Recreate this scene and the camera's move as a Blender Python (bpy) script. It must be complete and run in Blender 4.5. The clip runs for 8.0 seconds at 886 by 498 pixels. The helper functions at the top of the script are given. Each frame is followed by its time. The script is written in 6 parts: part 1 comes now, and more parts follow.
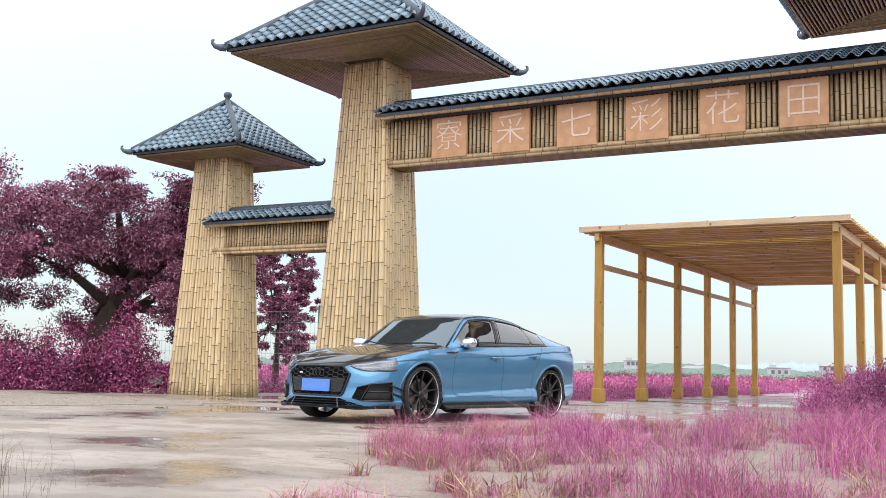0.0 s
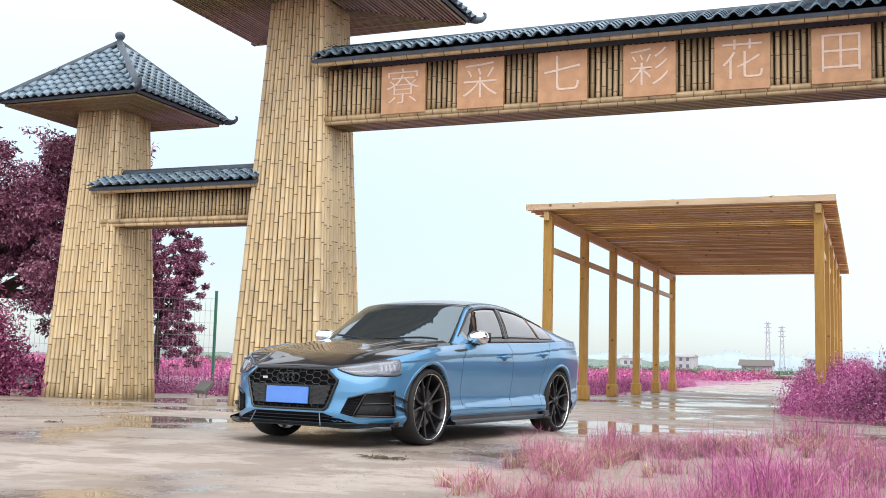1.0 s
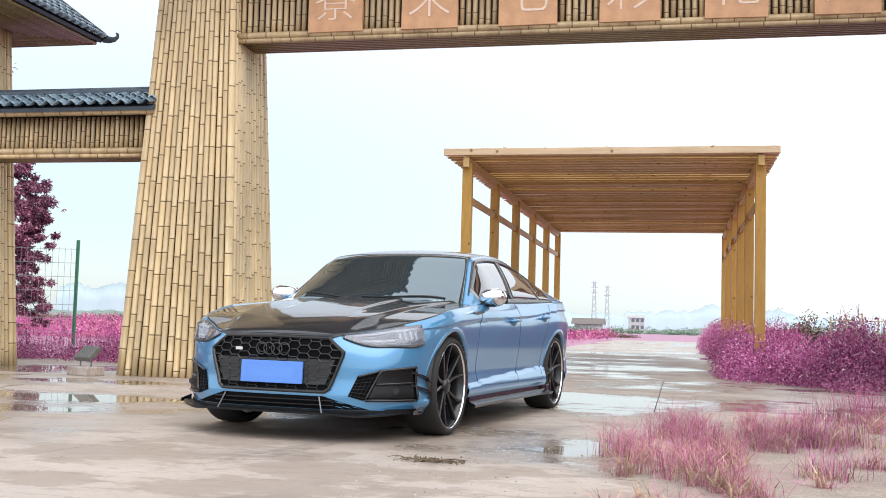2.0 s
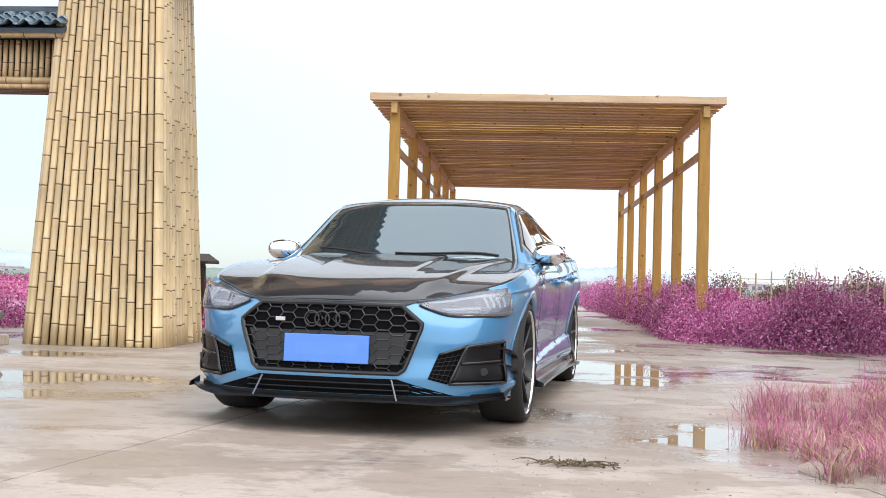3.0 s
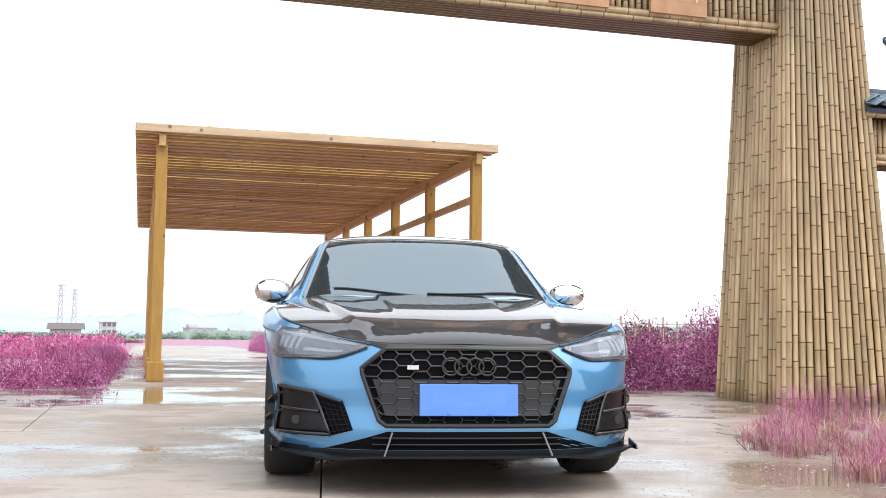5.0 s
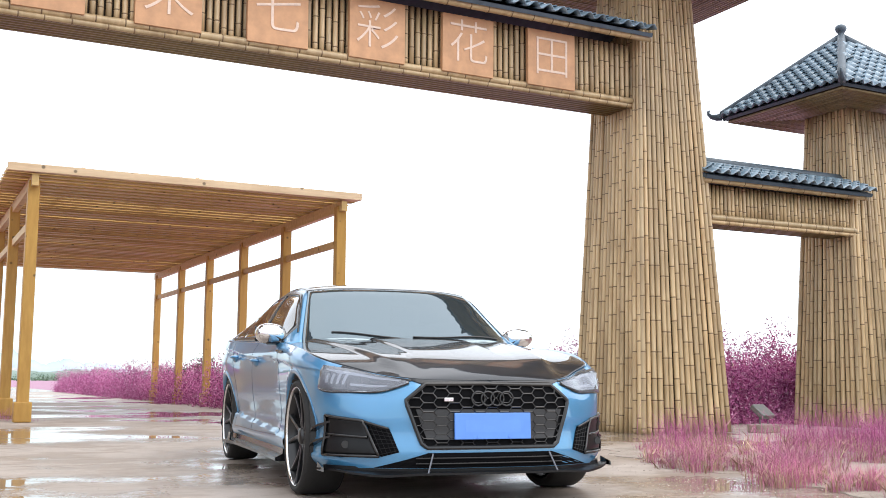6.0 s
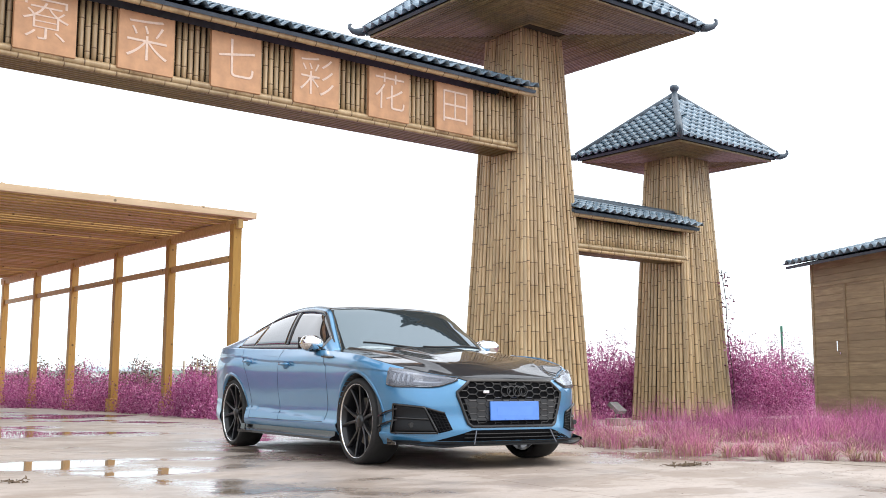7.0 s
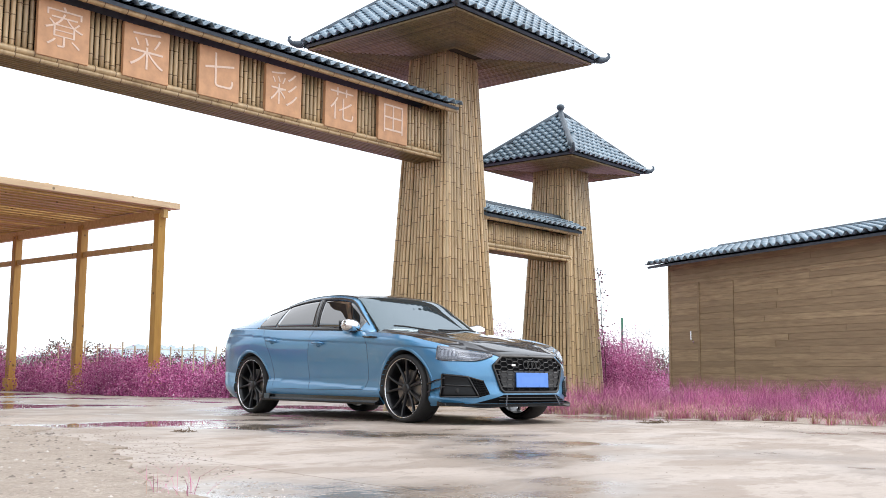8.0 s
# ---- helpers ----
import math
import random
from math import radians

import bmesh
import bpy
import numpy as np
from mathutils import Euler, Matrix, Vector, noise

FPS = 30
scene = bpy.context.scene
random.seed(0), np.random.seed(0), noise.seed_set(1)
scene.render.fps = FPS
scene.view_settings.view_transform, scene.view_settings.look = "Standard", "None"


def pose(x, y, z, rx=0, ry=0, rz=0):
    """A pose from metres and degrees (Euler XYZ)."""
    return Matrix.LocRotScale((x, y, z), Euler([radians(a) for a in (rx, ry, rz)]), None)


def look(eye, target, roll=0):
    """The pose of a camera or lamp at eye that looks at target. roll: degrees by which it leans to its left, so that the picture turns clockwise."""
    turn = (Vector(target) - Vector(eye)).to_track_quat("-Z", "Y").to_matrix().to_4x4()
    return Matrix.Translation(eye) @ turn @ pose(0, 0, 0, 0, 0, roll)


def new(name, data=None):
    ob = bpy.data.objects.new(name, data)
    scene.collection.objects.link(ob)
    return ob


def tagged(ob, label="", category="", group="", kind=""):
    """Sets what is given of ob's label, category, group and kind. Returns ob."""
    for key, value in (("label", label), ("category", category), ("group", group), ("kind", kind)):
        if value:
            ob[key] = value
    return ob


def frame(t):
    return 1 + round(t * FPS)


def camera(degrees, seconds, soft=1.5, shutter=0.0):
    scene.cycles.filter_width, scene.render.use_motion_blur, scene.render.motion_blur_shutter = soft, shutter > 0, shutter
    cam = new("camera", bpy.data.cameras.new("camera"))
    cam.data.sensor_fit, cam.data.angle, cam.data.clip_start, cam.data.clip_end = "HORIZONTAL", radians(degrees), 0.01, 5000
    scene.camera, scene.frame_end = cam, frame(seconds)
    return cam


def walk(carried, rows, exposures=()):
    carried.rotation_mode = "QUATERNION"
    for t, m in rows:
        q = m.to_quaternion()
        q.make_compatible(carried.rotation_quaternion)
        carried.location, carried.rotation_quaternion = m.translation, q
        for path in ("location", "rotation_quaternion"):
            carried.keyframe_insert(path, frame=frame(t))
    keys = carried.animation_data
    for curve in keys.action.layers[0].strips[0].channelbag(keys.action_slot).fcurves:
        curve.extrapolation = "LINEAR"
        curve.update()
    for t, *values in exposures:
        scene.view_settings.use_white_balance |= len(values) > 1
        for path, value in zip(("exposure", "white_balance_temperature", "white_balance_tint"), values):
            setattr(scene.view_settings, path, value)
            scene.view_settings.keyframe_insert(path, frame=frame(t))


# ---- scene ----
cam = camera(45.5, 8.0, soft=0.9)
walk(cam, [
    (0, look((6.061, -16.241, 0.644), (1.128, -7.616, 1.770), 1.45)),
    (0.5, look((4.637, -15.258, 0.708), (0.262, -6.345, 1.900), 1.51)),
    (1, look((3.274, -14.177, 0.727), (-0.433, -4.951, 1.794), 1.44)),
    (1.5, look((2.168, -13.327, 0.751), (-0.760, -3.806, 1.639), 1.50)),
    (3, look((-0.342, -11.462, 0.755), (-1.097, -1.496, 1.095), 1.54)),
    (3.5, look((-0.973, -11.030, 0.719), (-0.928, -1.033, 0.925), 1.45)),
    (4, look((-1.589, -10.662, 0.714), (-0.703, -0.710, 1.114), 1.37)),
    (5.5, look((-3.364, -10.915, 0.685), (0.297, -1.667, 1.717), 0.36)),
    (6, look((-4.192, -11.254, 0.675), (0.351, -2.429, 1.894), 0.32)),
    (6.5, look((-5.290, -11.715, 0.651), (0.096, -3.393, 1.966), 0.27)),
    (7, look((-6.769, -12.208, 0.609), (-0.577, -4.462, 1.893), 0.20)),
    (7.5, look((-8.473, -12.734, 0.533), (-1.635, -5.538, 1.740), 0.26)),
    (8, look((-9.730, -12.313, 0.466), (-2.192, -5.849, 1.650), 0.54)),
], exposures=[(0, -0.05), (1.5, 0.0), (3, 0.07), (4, 0.13), (6, 0.19), (7, 0.13), (8, 0.05)])

# ---------------------------------------------------------------- light
world = bpy.data.worlds.new("overcast_sky")
scene.world = world
world.use_nodes = True
wn, wl = world.node_tree.nodes, world.node_tree.links
wn.clear()
w_out = wn.new("ShaderNodeOutputWorld")
w_bg = wn.new("ShaderNodeBackground")
w_sky = wn.new("ShaderNodeTexSky")
w_sky.sky_type = "NISHITA"
w_sky.sun_disc = False
w_sky.sun_elevation, w_sky.sun_rotation = radians(55), radians(137)
w_mul = wn.new("ShaderNodeVectorMath")
w_mul.operation = "SCALE"
w_mul.inputs["Scale"].default_value = 0.05
w_co = wn.new("ShaderNodeTexCoord")
w_noise = wn.new("ShaderNodeTexNoise")
w_noise.inputs["Scale"].default_value = 1.6
w_noise.inputs["Detail"].default_value = 4
w_sep = wn.new("ShaderNodeSeparateXYZ")
w_grad = wn.new("ShaderNodeValToRGB")
w_grad.color_ramp.elements[0].position, w_grad.color_ramp.elements[0].color = 0.0, (0.78, 0.87, 0.93, 1)
w_grad.color_ramp.elements[1].position, w_grad.color_ramp.elements[1].color = 0.35, (1.0, 1.0, 1.0, 1)
w_cl = wn.new("ShaderNodeValToRGB")
w_cl.color_ramp.elements[0].position, w_cl.color_ramp.elements[0].color = 0.35, (0.93, 0.95, 0.97, 1)
w_cl.color_ramp.elements[1].position, w_cl.color_ramp.elements[1].color = 0.65, (1.0, 1.0, 1.0, 1)
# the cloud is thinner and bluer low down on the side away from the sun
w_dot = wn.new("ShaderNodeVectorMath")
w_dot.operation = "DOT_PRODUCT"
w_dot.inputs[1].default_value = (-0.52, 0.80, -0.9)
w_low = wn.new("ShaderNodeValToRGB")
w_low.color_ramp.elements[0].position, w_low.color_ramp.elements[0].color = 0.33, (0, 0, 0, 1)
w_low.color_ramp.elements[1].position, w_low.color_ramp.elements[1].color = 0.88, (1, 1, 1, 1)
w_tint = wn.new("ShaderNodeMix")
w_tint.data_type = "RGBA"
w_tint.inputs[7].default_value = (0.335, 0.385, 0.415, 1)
w_mix = wn.new("ShaderNodeMix")
w_mix.data_type, w_mix.blend_type = "RGBA", "MULTIPLY"
w_mix.inputs[0].default_value = 1.0
w_add = wn.new("ShaderNodeVectorMath")
w_add.operation = "ADD"
wl.new(w_co.outputs["Generated"], w_noise.inputs["Vector"])
wl.new(w_co.outputs["Generated"], w_sep.inputs[0])
wl.new(w_sep.outputs["Z"], w_grad.inputs[0])
wl.new(w_noise.outputs[0], w_cl.inputs[0])
wl.new(w_grad.outputs[0], w_mix.inputs[6])
wl.new(w_cl.outputs[0], w_mix.inputs[7])
wl.new(w_sky.outputs[0], w_mul.inputs[0])
wl.new(w_mul.outputs[0], w_add.inputs[0])
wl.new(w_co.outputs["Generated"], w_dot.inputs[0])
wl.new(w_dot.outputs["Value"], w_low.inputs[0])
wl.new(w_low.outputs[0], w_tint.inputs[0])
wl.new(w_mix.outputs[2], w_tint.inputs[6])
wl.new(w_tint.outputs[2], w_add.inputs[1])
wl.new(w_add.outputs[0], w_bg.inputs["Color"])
w_bg.inputs["Strength"].default_value = 1.45
wl.new(w_bg.outputs[0], w_out.inputs[0])

sun_data = bpy.data.lights.new("sun", "SUN")
sun_data.energy, sun_data.angle, sun_data.color = 1.9, radians(70), (1.0, 0.96, 0.9)
sun = new("sun", sun_data)
sun.matrix_world = look((24, -26, 50), (0, 0, 0))


# ---------------------------------------------------------------- materials
class Nodes:
    """A small builder of node materials."""

    def __init__(self, name):
        self.m = bpy.data.materials.new(name)
        self.m.use_nodes = True
        self.t = self.m.node_tree
        self.b = self.t.nodes["Principled BSDF"]

    def n(self, kind, **kw):
        node = self.t.nodes.new(kind)
        for k, v in kw.items():
            node.inputs[k].default_value = v
        return node

    def l(self, a, b):
        self.t.links.new(a, b)

    def noise(self, scale, detail=4, rough=0.55, vec=None):
        node = self.n("ShaderNodeTexNoise", Scale=scale, Detail=detail, Roughness=rough)
        if vec is not None:
            self.l(vec, node.inputs["Vector"])
        return node.outputs[0]

    def coords(self, kind="Object", scale=(1, 1, 1)):
        c, mp = self.n("ShaderNodeTexCoord"), self.n("ShaderNodeMapping")
        mp.inputs["Scale"].default_value = scale
        self.l(c.outputs[kind], mp.inputs["Vector"])
        return mp.outputs[0]

    def place(self, scale=(1, 1, 1)):
        """World position."""
        g, mp = self.n("ShaderNodeNewGeometry"), self.n("ShaderNodeMapping")
        mp.inputs["Scale"].default_value = scale
        self.l(g.outputs["Position"], mp.inputs["Vector"])
        return mp.outputs[0]

    def ramp(self, fac, stops):
        r = self.n("ShaderNodeValToRGB")
        e = r.color_ramp.elements
        while len(e) < len(stops):
            e.new(0.5)
        for s, (p, c) in zip(e, stops):
            s.position, s.color = p, (c if isinstance(c, tuple) else (c, c, c)) + (1,)
        self.l(fac, r.inputs[0])
        return r.outputs[0]

    def mix(self, fac, a, b, blend="MIX"):
        m = self.n("ShaderNodeMix")
        m.data_type, m.blend_type = "RGBA", blend
        for s, v in ((0, fac), (6, a), (7, b)):
            if isinstance(v, (float, int)):
                m.inputs[s].default_value = v if s == 0 else (v, v, v, 1)
            elif isinstance(v, tuple):
                m.inputs[s].default_value = v + (1,)
            else:
                self.l(v, m.inputs[s])
        return m.outputs[2]

    def math(self, op, a, b=0.0):
        m = self.n("ShaderNodeMath")
        m.operation = op
        for s, v in ((0, a), (1, b)):
            if isinstance(v, (float, int)):
                m.inputs[s].default_value = v
            else:
                self.l(v, m.inputs[s])
        return m.outputs[0]

    def rand(self, island=False):
        return self.n("ShaderNodeNewGeometry").outputs["Random Per Island"] if island else self.n("ShaderNodeObjectInfo").outputs["Random"]

    def col(self, v):
        if isinstance(v, tuple):
            self.b.inputs["Base Color"].default_value = v + (1,)
        else:
            self.l(v, self.b.inputs["Base Color"])

    def set(self, **kw):
        for k, v in kw.items():
            s = self.b.inputs[k.replace("_", " ")]
            if isinstance(v, (float, int)):
                s.default_value = v
            else:
                self.l(v, s)

    def bump(self, height, strength=0.3, dist=0.01):
        bp = self.n("ShaderNodeBump", Strength=strength, Distance=dist)
        self.l(height, bp.inputs["Height"])
        self.l(bp.outputs[0], self.b.inputs["Normal"])


def plain(name, colour, rough=0.5, metal=0.0, grain=40.0, amount=0.15, coat=0.0, spec=0.5):
    k = Nodes(name)
    f = k.noise(grain, 5, 0.6, k.coords())
    c = k.mix(1.0, k.ramp(f, [(0.3, 1 - amount), (0.7, 1.0)]), colour, "MULTIPLY")
    k.col(c)
    k.set(Roughness=rough, Metallic=metal, Coat_Weight=coat, Specular_IOR_Level=spec)
    return k.m


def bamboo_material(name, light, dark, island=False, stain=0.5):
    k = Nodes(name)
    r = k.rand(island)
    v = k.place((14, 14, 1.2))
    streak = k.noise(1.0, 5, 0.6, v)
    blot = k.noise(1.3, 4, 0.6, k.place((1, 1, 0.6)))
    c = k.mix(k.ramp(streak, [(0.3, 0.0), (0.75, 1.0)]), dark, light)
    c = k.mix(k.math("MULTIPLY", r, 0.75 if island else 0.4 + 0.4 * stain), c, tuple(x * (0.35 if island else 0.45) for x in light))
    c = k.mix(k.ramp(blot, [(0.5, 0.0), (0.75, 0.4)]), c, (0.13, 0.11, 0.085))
    run = k.noise(1.0, 5, 0.65, k.place((3.0, 3.0, 0.35)))
    c = k.mix(k.ramp(run, [(0.48, 0.0), (0.72, stain)]), c, (0.20, 0.125, 0.06))
    k.col(c)
    k.set(Roughness=0.36)
    k.bump(streak, 0.15, 0.004)
    return k.m


def wood_material(name, light, dark, stretch=(3, 3, 30), knots=True, wet=0.5):
    k = Nodes(name)
    v = k.coords("Object", stretch)
    g = k.noise(1.0, 5, 0.6, v)
    c = k.mix(k.ramp(g, [(0.3, 0.0), (0.7, 1.0)]), dark, light)
    c = k.mix(k.math("MULTIPLY", k.rand(), 0.6), c, tuple(x * 0.8 for x in dark))
    if knots:
        vo = k.n("ShaderNodeTexVoronoi", Scale=4.2)
        k.l(k.place((1, 1, 1)), vo.inputs["Vector"])
        c = k.mix(k.ramp(vo.outputs[0], [(0.085, 0.85), (0.15, 0.0)]), c, tuple(x * 0.22 for x in dark))
    k.col(c)
    k.set(Roughness=wet)
    k.bump(g, 0.2, 0.004)
    return k.m


BAMBOO = bamboo_material("bamboo", (0.90, 0.71, 0.43), (0.66, 0.47, 0.24), stain=0.3)
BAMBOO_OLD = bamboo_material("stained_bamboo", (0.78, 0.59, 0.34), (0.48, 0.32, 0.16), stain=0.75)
NODE = plain("bamboo_node", (0.22, 0.14, 0.075), 0.6, 0, 30, 0.4)
# joined canes; shade under eaves and beams is put into this darker colour
BAMBOO_SHADE = bamboo_material("shaded_bamboo", (0.34, 0.25, 0.11), (0.135, 0.096, 0.042), True)
# near-black backing: the shade in gaps between poles is put into its colour
DARK = plain("gap_shade", (0.05, 0.035, 0.022), 0.9)
PINE = wood_material("pine", (0.79, 0.575, 0.255), (0.52, 0.345, 0.125), (1.2, 14, 14))
PINE_PALE = wood_material("weathered_pine_board", (0.84, 0.66, 0.44), (0.62, 0.45, 0.28), (1.2, 14, 14))
PINE_Y = wood_material("pine_post", (0.66, 0.40, 0.10), (0.46, 0.25, 0.05), (12, 12, 2))
PLANK = wood_material("shed_plank", (0.48, 0.355, 0.21), (0.28, 0.195, 0.115), (2.5, 26, 26), False, 0.7)
SIGN = plain("sign_board", (0.61, 0.335, 0.175), 0.6, 0, 6, 0.25)
CARVED = plain("carved_letter", (0.80, 0.62, 0.50), 0.6, 0, 20, 0.2)


def tile_material():
    k = Nodes("roof_tile")
    r = k.rand()
    f = k.noise(3.0, 5, 0.6, k.place())
    c = k.mix(r, (0.12, 0.19, 0.25), (0.25, 0.345, 0.42))
    c = k.mix(k.ramp(f, [(0.45, 0.0), (0.8, 0.6)]), c, (0.05, 0.06, 0.065))
    k.col(c)
    k.set(Roughness=0.28, Coat_Weight=0.3)
    k.bump(k.noise(30, 3, 0.6, k.place()), 0.1, 0.003)
    return k.m


TILE = tile_material()
RIDGE = plain("ridge_tile", (0.075, 0.105, 0.135), 0.5, 0, 8, 0.4)


def concrete_material():
    k = Nodes("wet_concrete")
    big = k.noise(0.33, 3, 0.5, k.place((1, 1, 1)))
    mid = k.noise(1.7, 5, 0.6, k.place((1, 1, 1)))
    fine = k.noise(28, 5, 0.7, k.place((1, 1, 1)))
    wet = k.math("ADD", k.math("MULTIPLY", big, 0.75), k.math("MULTIPLY", mid, 0.25))
    # hollows where the rain stands
    for px_, py_, rx_, ry_, amount in ((-4.1, -3.9, 1.6, 0.8, 0.17), (-4.6, -1.6, 2.2, 0.7, 0.15), (0.7, -2.6, 0.9, 0.5, 0.09), (0.6, 1.2, 2.6, 1.1, 0.10), (-0.4, 8.0, 3.0, 3.0, 0.12), (-1.5, -7.0, 1.2, 0.6, 0.12), (-1.3, -5.2, 2.4, 2.2, 0.085), (-7.6, -7.8, 1.6, 1.3, -0.08), (-3.0, -9.8, 1.8, 1.4, -0.10), (0.4, -11.6, 3.0, 2.4, -0.11), (-3.0, 3.4, 2.0, 1.0, 0.13)):
        mp = k.n("ShaderNodeMapping")
        mp.vector_type = "TEXTURE"
        mp.inputs["Location"].default_value, mp.inputs["Scale"].default_value = (px_, py_, 0), (rx_, ry_, 1)
        k.l(k.n("ShaderNodeNewGeometry").outputs["Position"], mp.inputs["Vector"])
        ln = k.n("ShaderNodeVectorMath")
        ln.operation = "LENGTH"
        k.l(mp.outputs[0], ln.inputs[0])
        wet = k.math("ADD", wet, k.math("MULTIPLY", k.ramp(ln.outputs["Value"], [(0.0, 1.0), (1.0, 0.0)]), amount))
    # tread marks of one wheel in front of the car
    mp = k.n("ShaderNodeMapping")
    mp.vector_type = "TEXTURE"
    mp.inputs["Location"].default_value, mp.inputs["Rotation"].default_value, mp.inputs["Scale"].default_value = (-0.975, -6.68, 0), (0, 0, radians(-8.8)), (0.11, 0.85, 1)
    k.l(k.n("ShaderNodeNewGeometry").outputs["Position"], mp.inputs["Vector"])
    sp = k.n("ShaderNodeSeparateXYZ")
    k.l(mp.outputs[0], sp.inputs[0])
    ax, ay = k.math("ABSOLUTE", sp.outputs[0]), k.math("ABSOLUTE", sp.outputs[1])
    tread = k.math("MULTIPLY", k.ramp(ax, [(0.75, 1.0), (1.0, 0.0)]), k.ramp(ay, [(0.7, 1.0), (1.0, 0.0)]))
    ribs = k.math("ADD", k.math("MULTIPLY", k.math("SINE", k.math("MULTIPLY", sp.outputs[1], 70.0)), 0.25), 0.6)
    tread = k.math("MULTIPLY", k.math("MULTIPLY", tread, ribs), k.ramp(k.noise(9.0, 4, 0.7, k.place()), [(0.42, 0.0), (0.6, 1.0)]))
    pud = k.ramp(wet, [(0.555, 0.0), (0.575, 1.0)])
    damp = k.ramp(wet, [(0.47, 0.0), (0.55, 1.0)])
    c = k.mix(k.ramp(mid, [(0.3, 0.0), (0.7, 1.0)]), (0.36, 0.30, 0.255), (0.47, 0.405, 0.36))
    c = k.mix(k.ramp(fine, [(0.35, 0.25), (0.6, 0.0)]), c, (0.22, 0.18, 0.15))
    c = k.mix(k.math("MULTIPLY", k.rand(), 0.2), c, (0.30, 0.26, 0.23))
    patch = k.ramp(k.noise(0.9, 6, 0.62, k.place((1, 1.6, 1))), [(0.50, 0.0), (0.53, 1.0)])
    speck = k.ramp(k.noise(70, 2, 0.5, k.place()), [(0.68, 0.0), (0.74, 1.0)])
    c = k.mix(k.math("MULTIPLY", patch, 0.62), c, (0.25, 0.195, 0.155))
    spot = k.ramp(k.noise(3.4, 8, 0.68, k.place((1, 2.2, 1))), [(0.545, 0.0), (0.575, 1.0)])
    c = k.mix(k.math("MULTIPLY", spot, 0.38), c, (0.21, 0.165, 0.13))
    c = k.mix(k.math("MULTIPLY", speck, 0.55), c, (0.12, 0.10, 0.085))
    c = k.mix(k.math("MULTIPLY", damp, 0.62), c, (0.20, 0.157, 0.125))
    c = k.mix(k.math("MULTIPLY", pud, 0.4), c, (0.20, 0.165, 0.12))
    c = k.mix(k.math("MULTIPLY", tread, 0.75), c, (0.13, 0.10, 0.085))
    k.col(c)
    k.set(Roughness=k.ramp(wet, [(0.42, 0.66), (0.50, 0.45), (0.55, 0.2), (0.575, 0.02)]))
    k.b.inputs["Specular IOR Level"].default_value = 0.45
    h = k.math("MULTIPLY", k.math("ADD", fine, k.math("MULTIPLY", mid, 2.0)), k.math("SUBTRACT", 1.0, pud))
    k.bump(h, 0.25, 0.004)
    return k.m


CONCRETE = concrete_material()


def soil_material(name, a, b, scale=3.0):
    k = Nodes(name)
    f = k.noise(scale, 6, 0.65, k.place())
    g = k.noise(scale * 14, 4, 0.7, k.place())
    c = k.mix(k.ramp(f, [(0.3, 0.0), (0.7, 1.0)]), a, b)
    c = k.mix(k.ramp(g, [(0.4, 0.5), (0.65, 0.0)]), c, tuple(x * 0.4 for x in a))
    k.col(c)
    k.set(Roughness=0.9)
    k.bump(g, 0.6, 0.02)
    return k.m


FIELD = soil_material("field_ground", (0.34, 0.18, 0.26), (0.54, 0.31, 0.43), 1.2)
GRAVEL = soil_material("gravel_ground", (0.34, 0.28, 0.23), (0.48, 0.41, 0.35), 4)


def leaf_material(name, stops, other=None):
    k = Nodes(name)
    c = k.ramp(k.rand(True), stops)
    f = k.noise(0.7, 3, 0.5, k.place())
    if other:
        c = k.mix(k.ramp(k.noise(0.45, 4, 0.6, k.place((1, 1, 0))), [(0.45, 0.0), (0.62, 0.55)]), c, other)
    c = k.mix(1.0, c, k.ramp(f, [(0.3, 0.6), (0.7, 1.15)]), "MULTIPLY")
    k.col(c)
    k.set(Roughness=0.65, Specular_IOR_Level=0.2)
    return k.m


PINK = leaf_material("pink_grass", [(0.0, (0.34, 0.06, 0.22)), (0.45, (0.58, 0.11, 0.35)), (0.85, (0.74, 0.26, 0.47)), (1.0, (0.62, 0.42, 0.34))], (0.60, 0.24, 0.28))
MUHLY = leaf_material("muhly_grass", [(0.0, (0.22, 0.03, 0.15)), (0.4, (0.48, 0.10, 0.30)), (0.8, (0.69, 0.26, 0.45)), (1.0, (0.62, 0.42, 0.34))], (0.56, 0.17, 0.31))
STRAW = leaf_material("dry_straw", [(0.0, (0.27, 0.17, 0.11)), (0.6, (0.46, 0.32, 0.20)), (1.0, (0.62, 0.50, 0.34))])
PINK_S = leaf_material("pink_straw_grass", [(0.0, (0.34, 0.09, 0.18)), (0.4, (0.56, 0.16, 0.32)), (0.8, (0.64, 0.27, 0.38)), (1.0, (0.50, 0.38, 0.24))])
HEDGE = leaf_material("magenta_hedge", [(0.0, (0.21, 0.04, 0.135)), (0.4, (0.50, 0.115, 0.31)), (0.85, (0.70, 0.25, 0.48)), (1.0, (0.82, 0.50, 0.67))])
CROWN = leaf_material("purple_leaf", [(0.0, (0.10, 0.025, 0.055)), (0.45, (0.23, 0.07, 0.125)), (0.8, (0.42, 0.17, 0.26)), (1.0, (0.68, 0.42, 0.52))])
SHRUB = leaf_material("wine_shrub", [(0.0, (0.10, 0.02, 0.055)), (0.45, (0.27, 0.05, 0.135)), (0.85, (0.46, 0.12, 0.25)), (1.0, (0.60, 0.28, 0.39))])
GREEN = leaf_material("far_green", [(0.0, (0.05, 0.10, 0.06)), (0.6, (0.10, 0.17, 0.09)), (1.0, (0.16, 0.22, 0.13))])
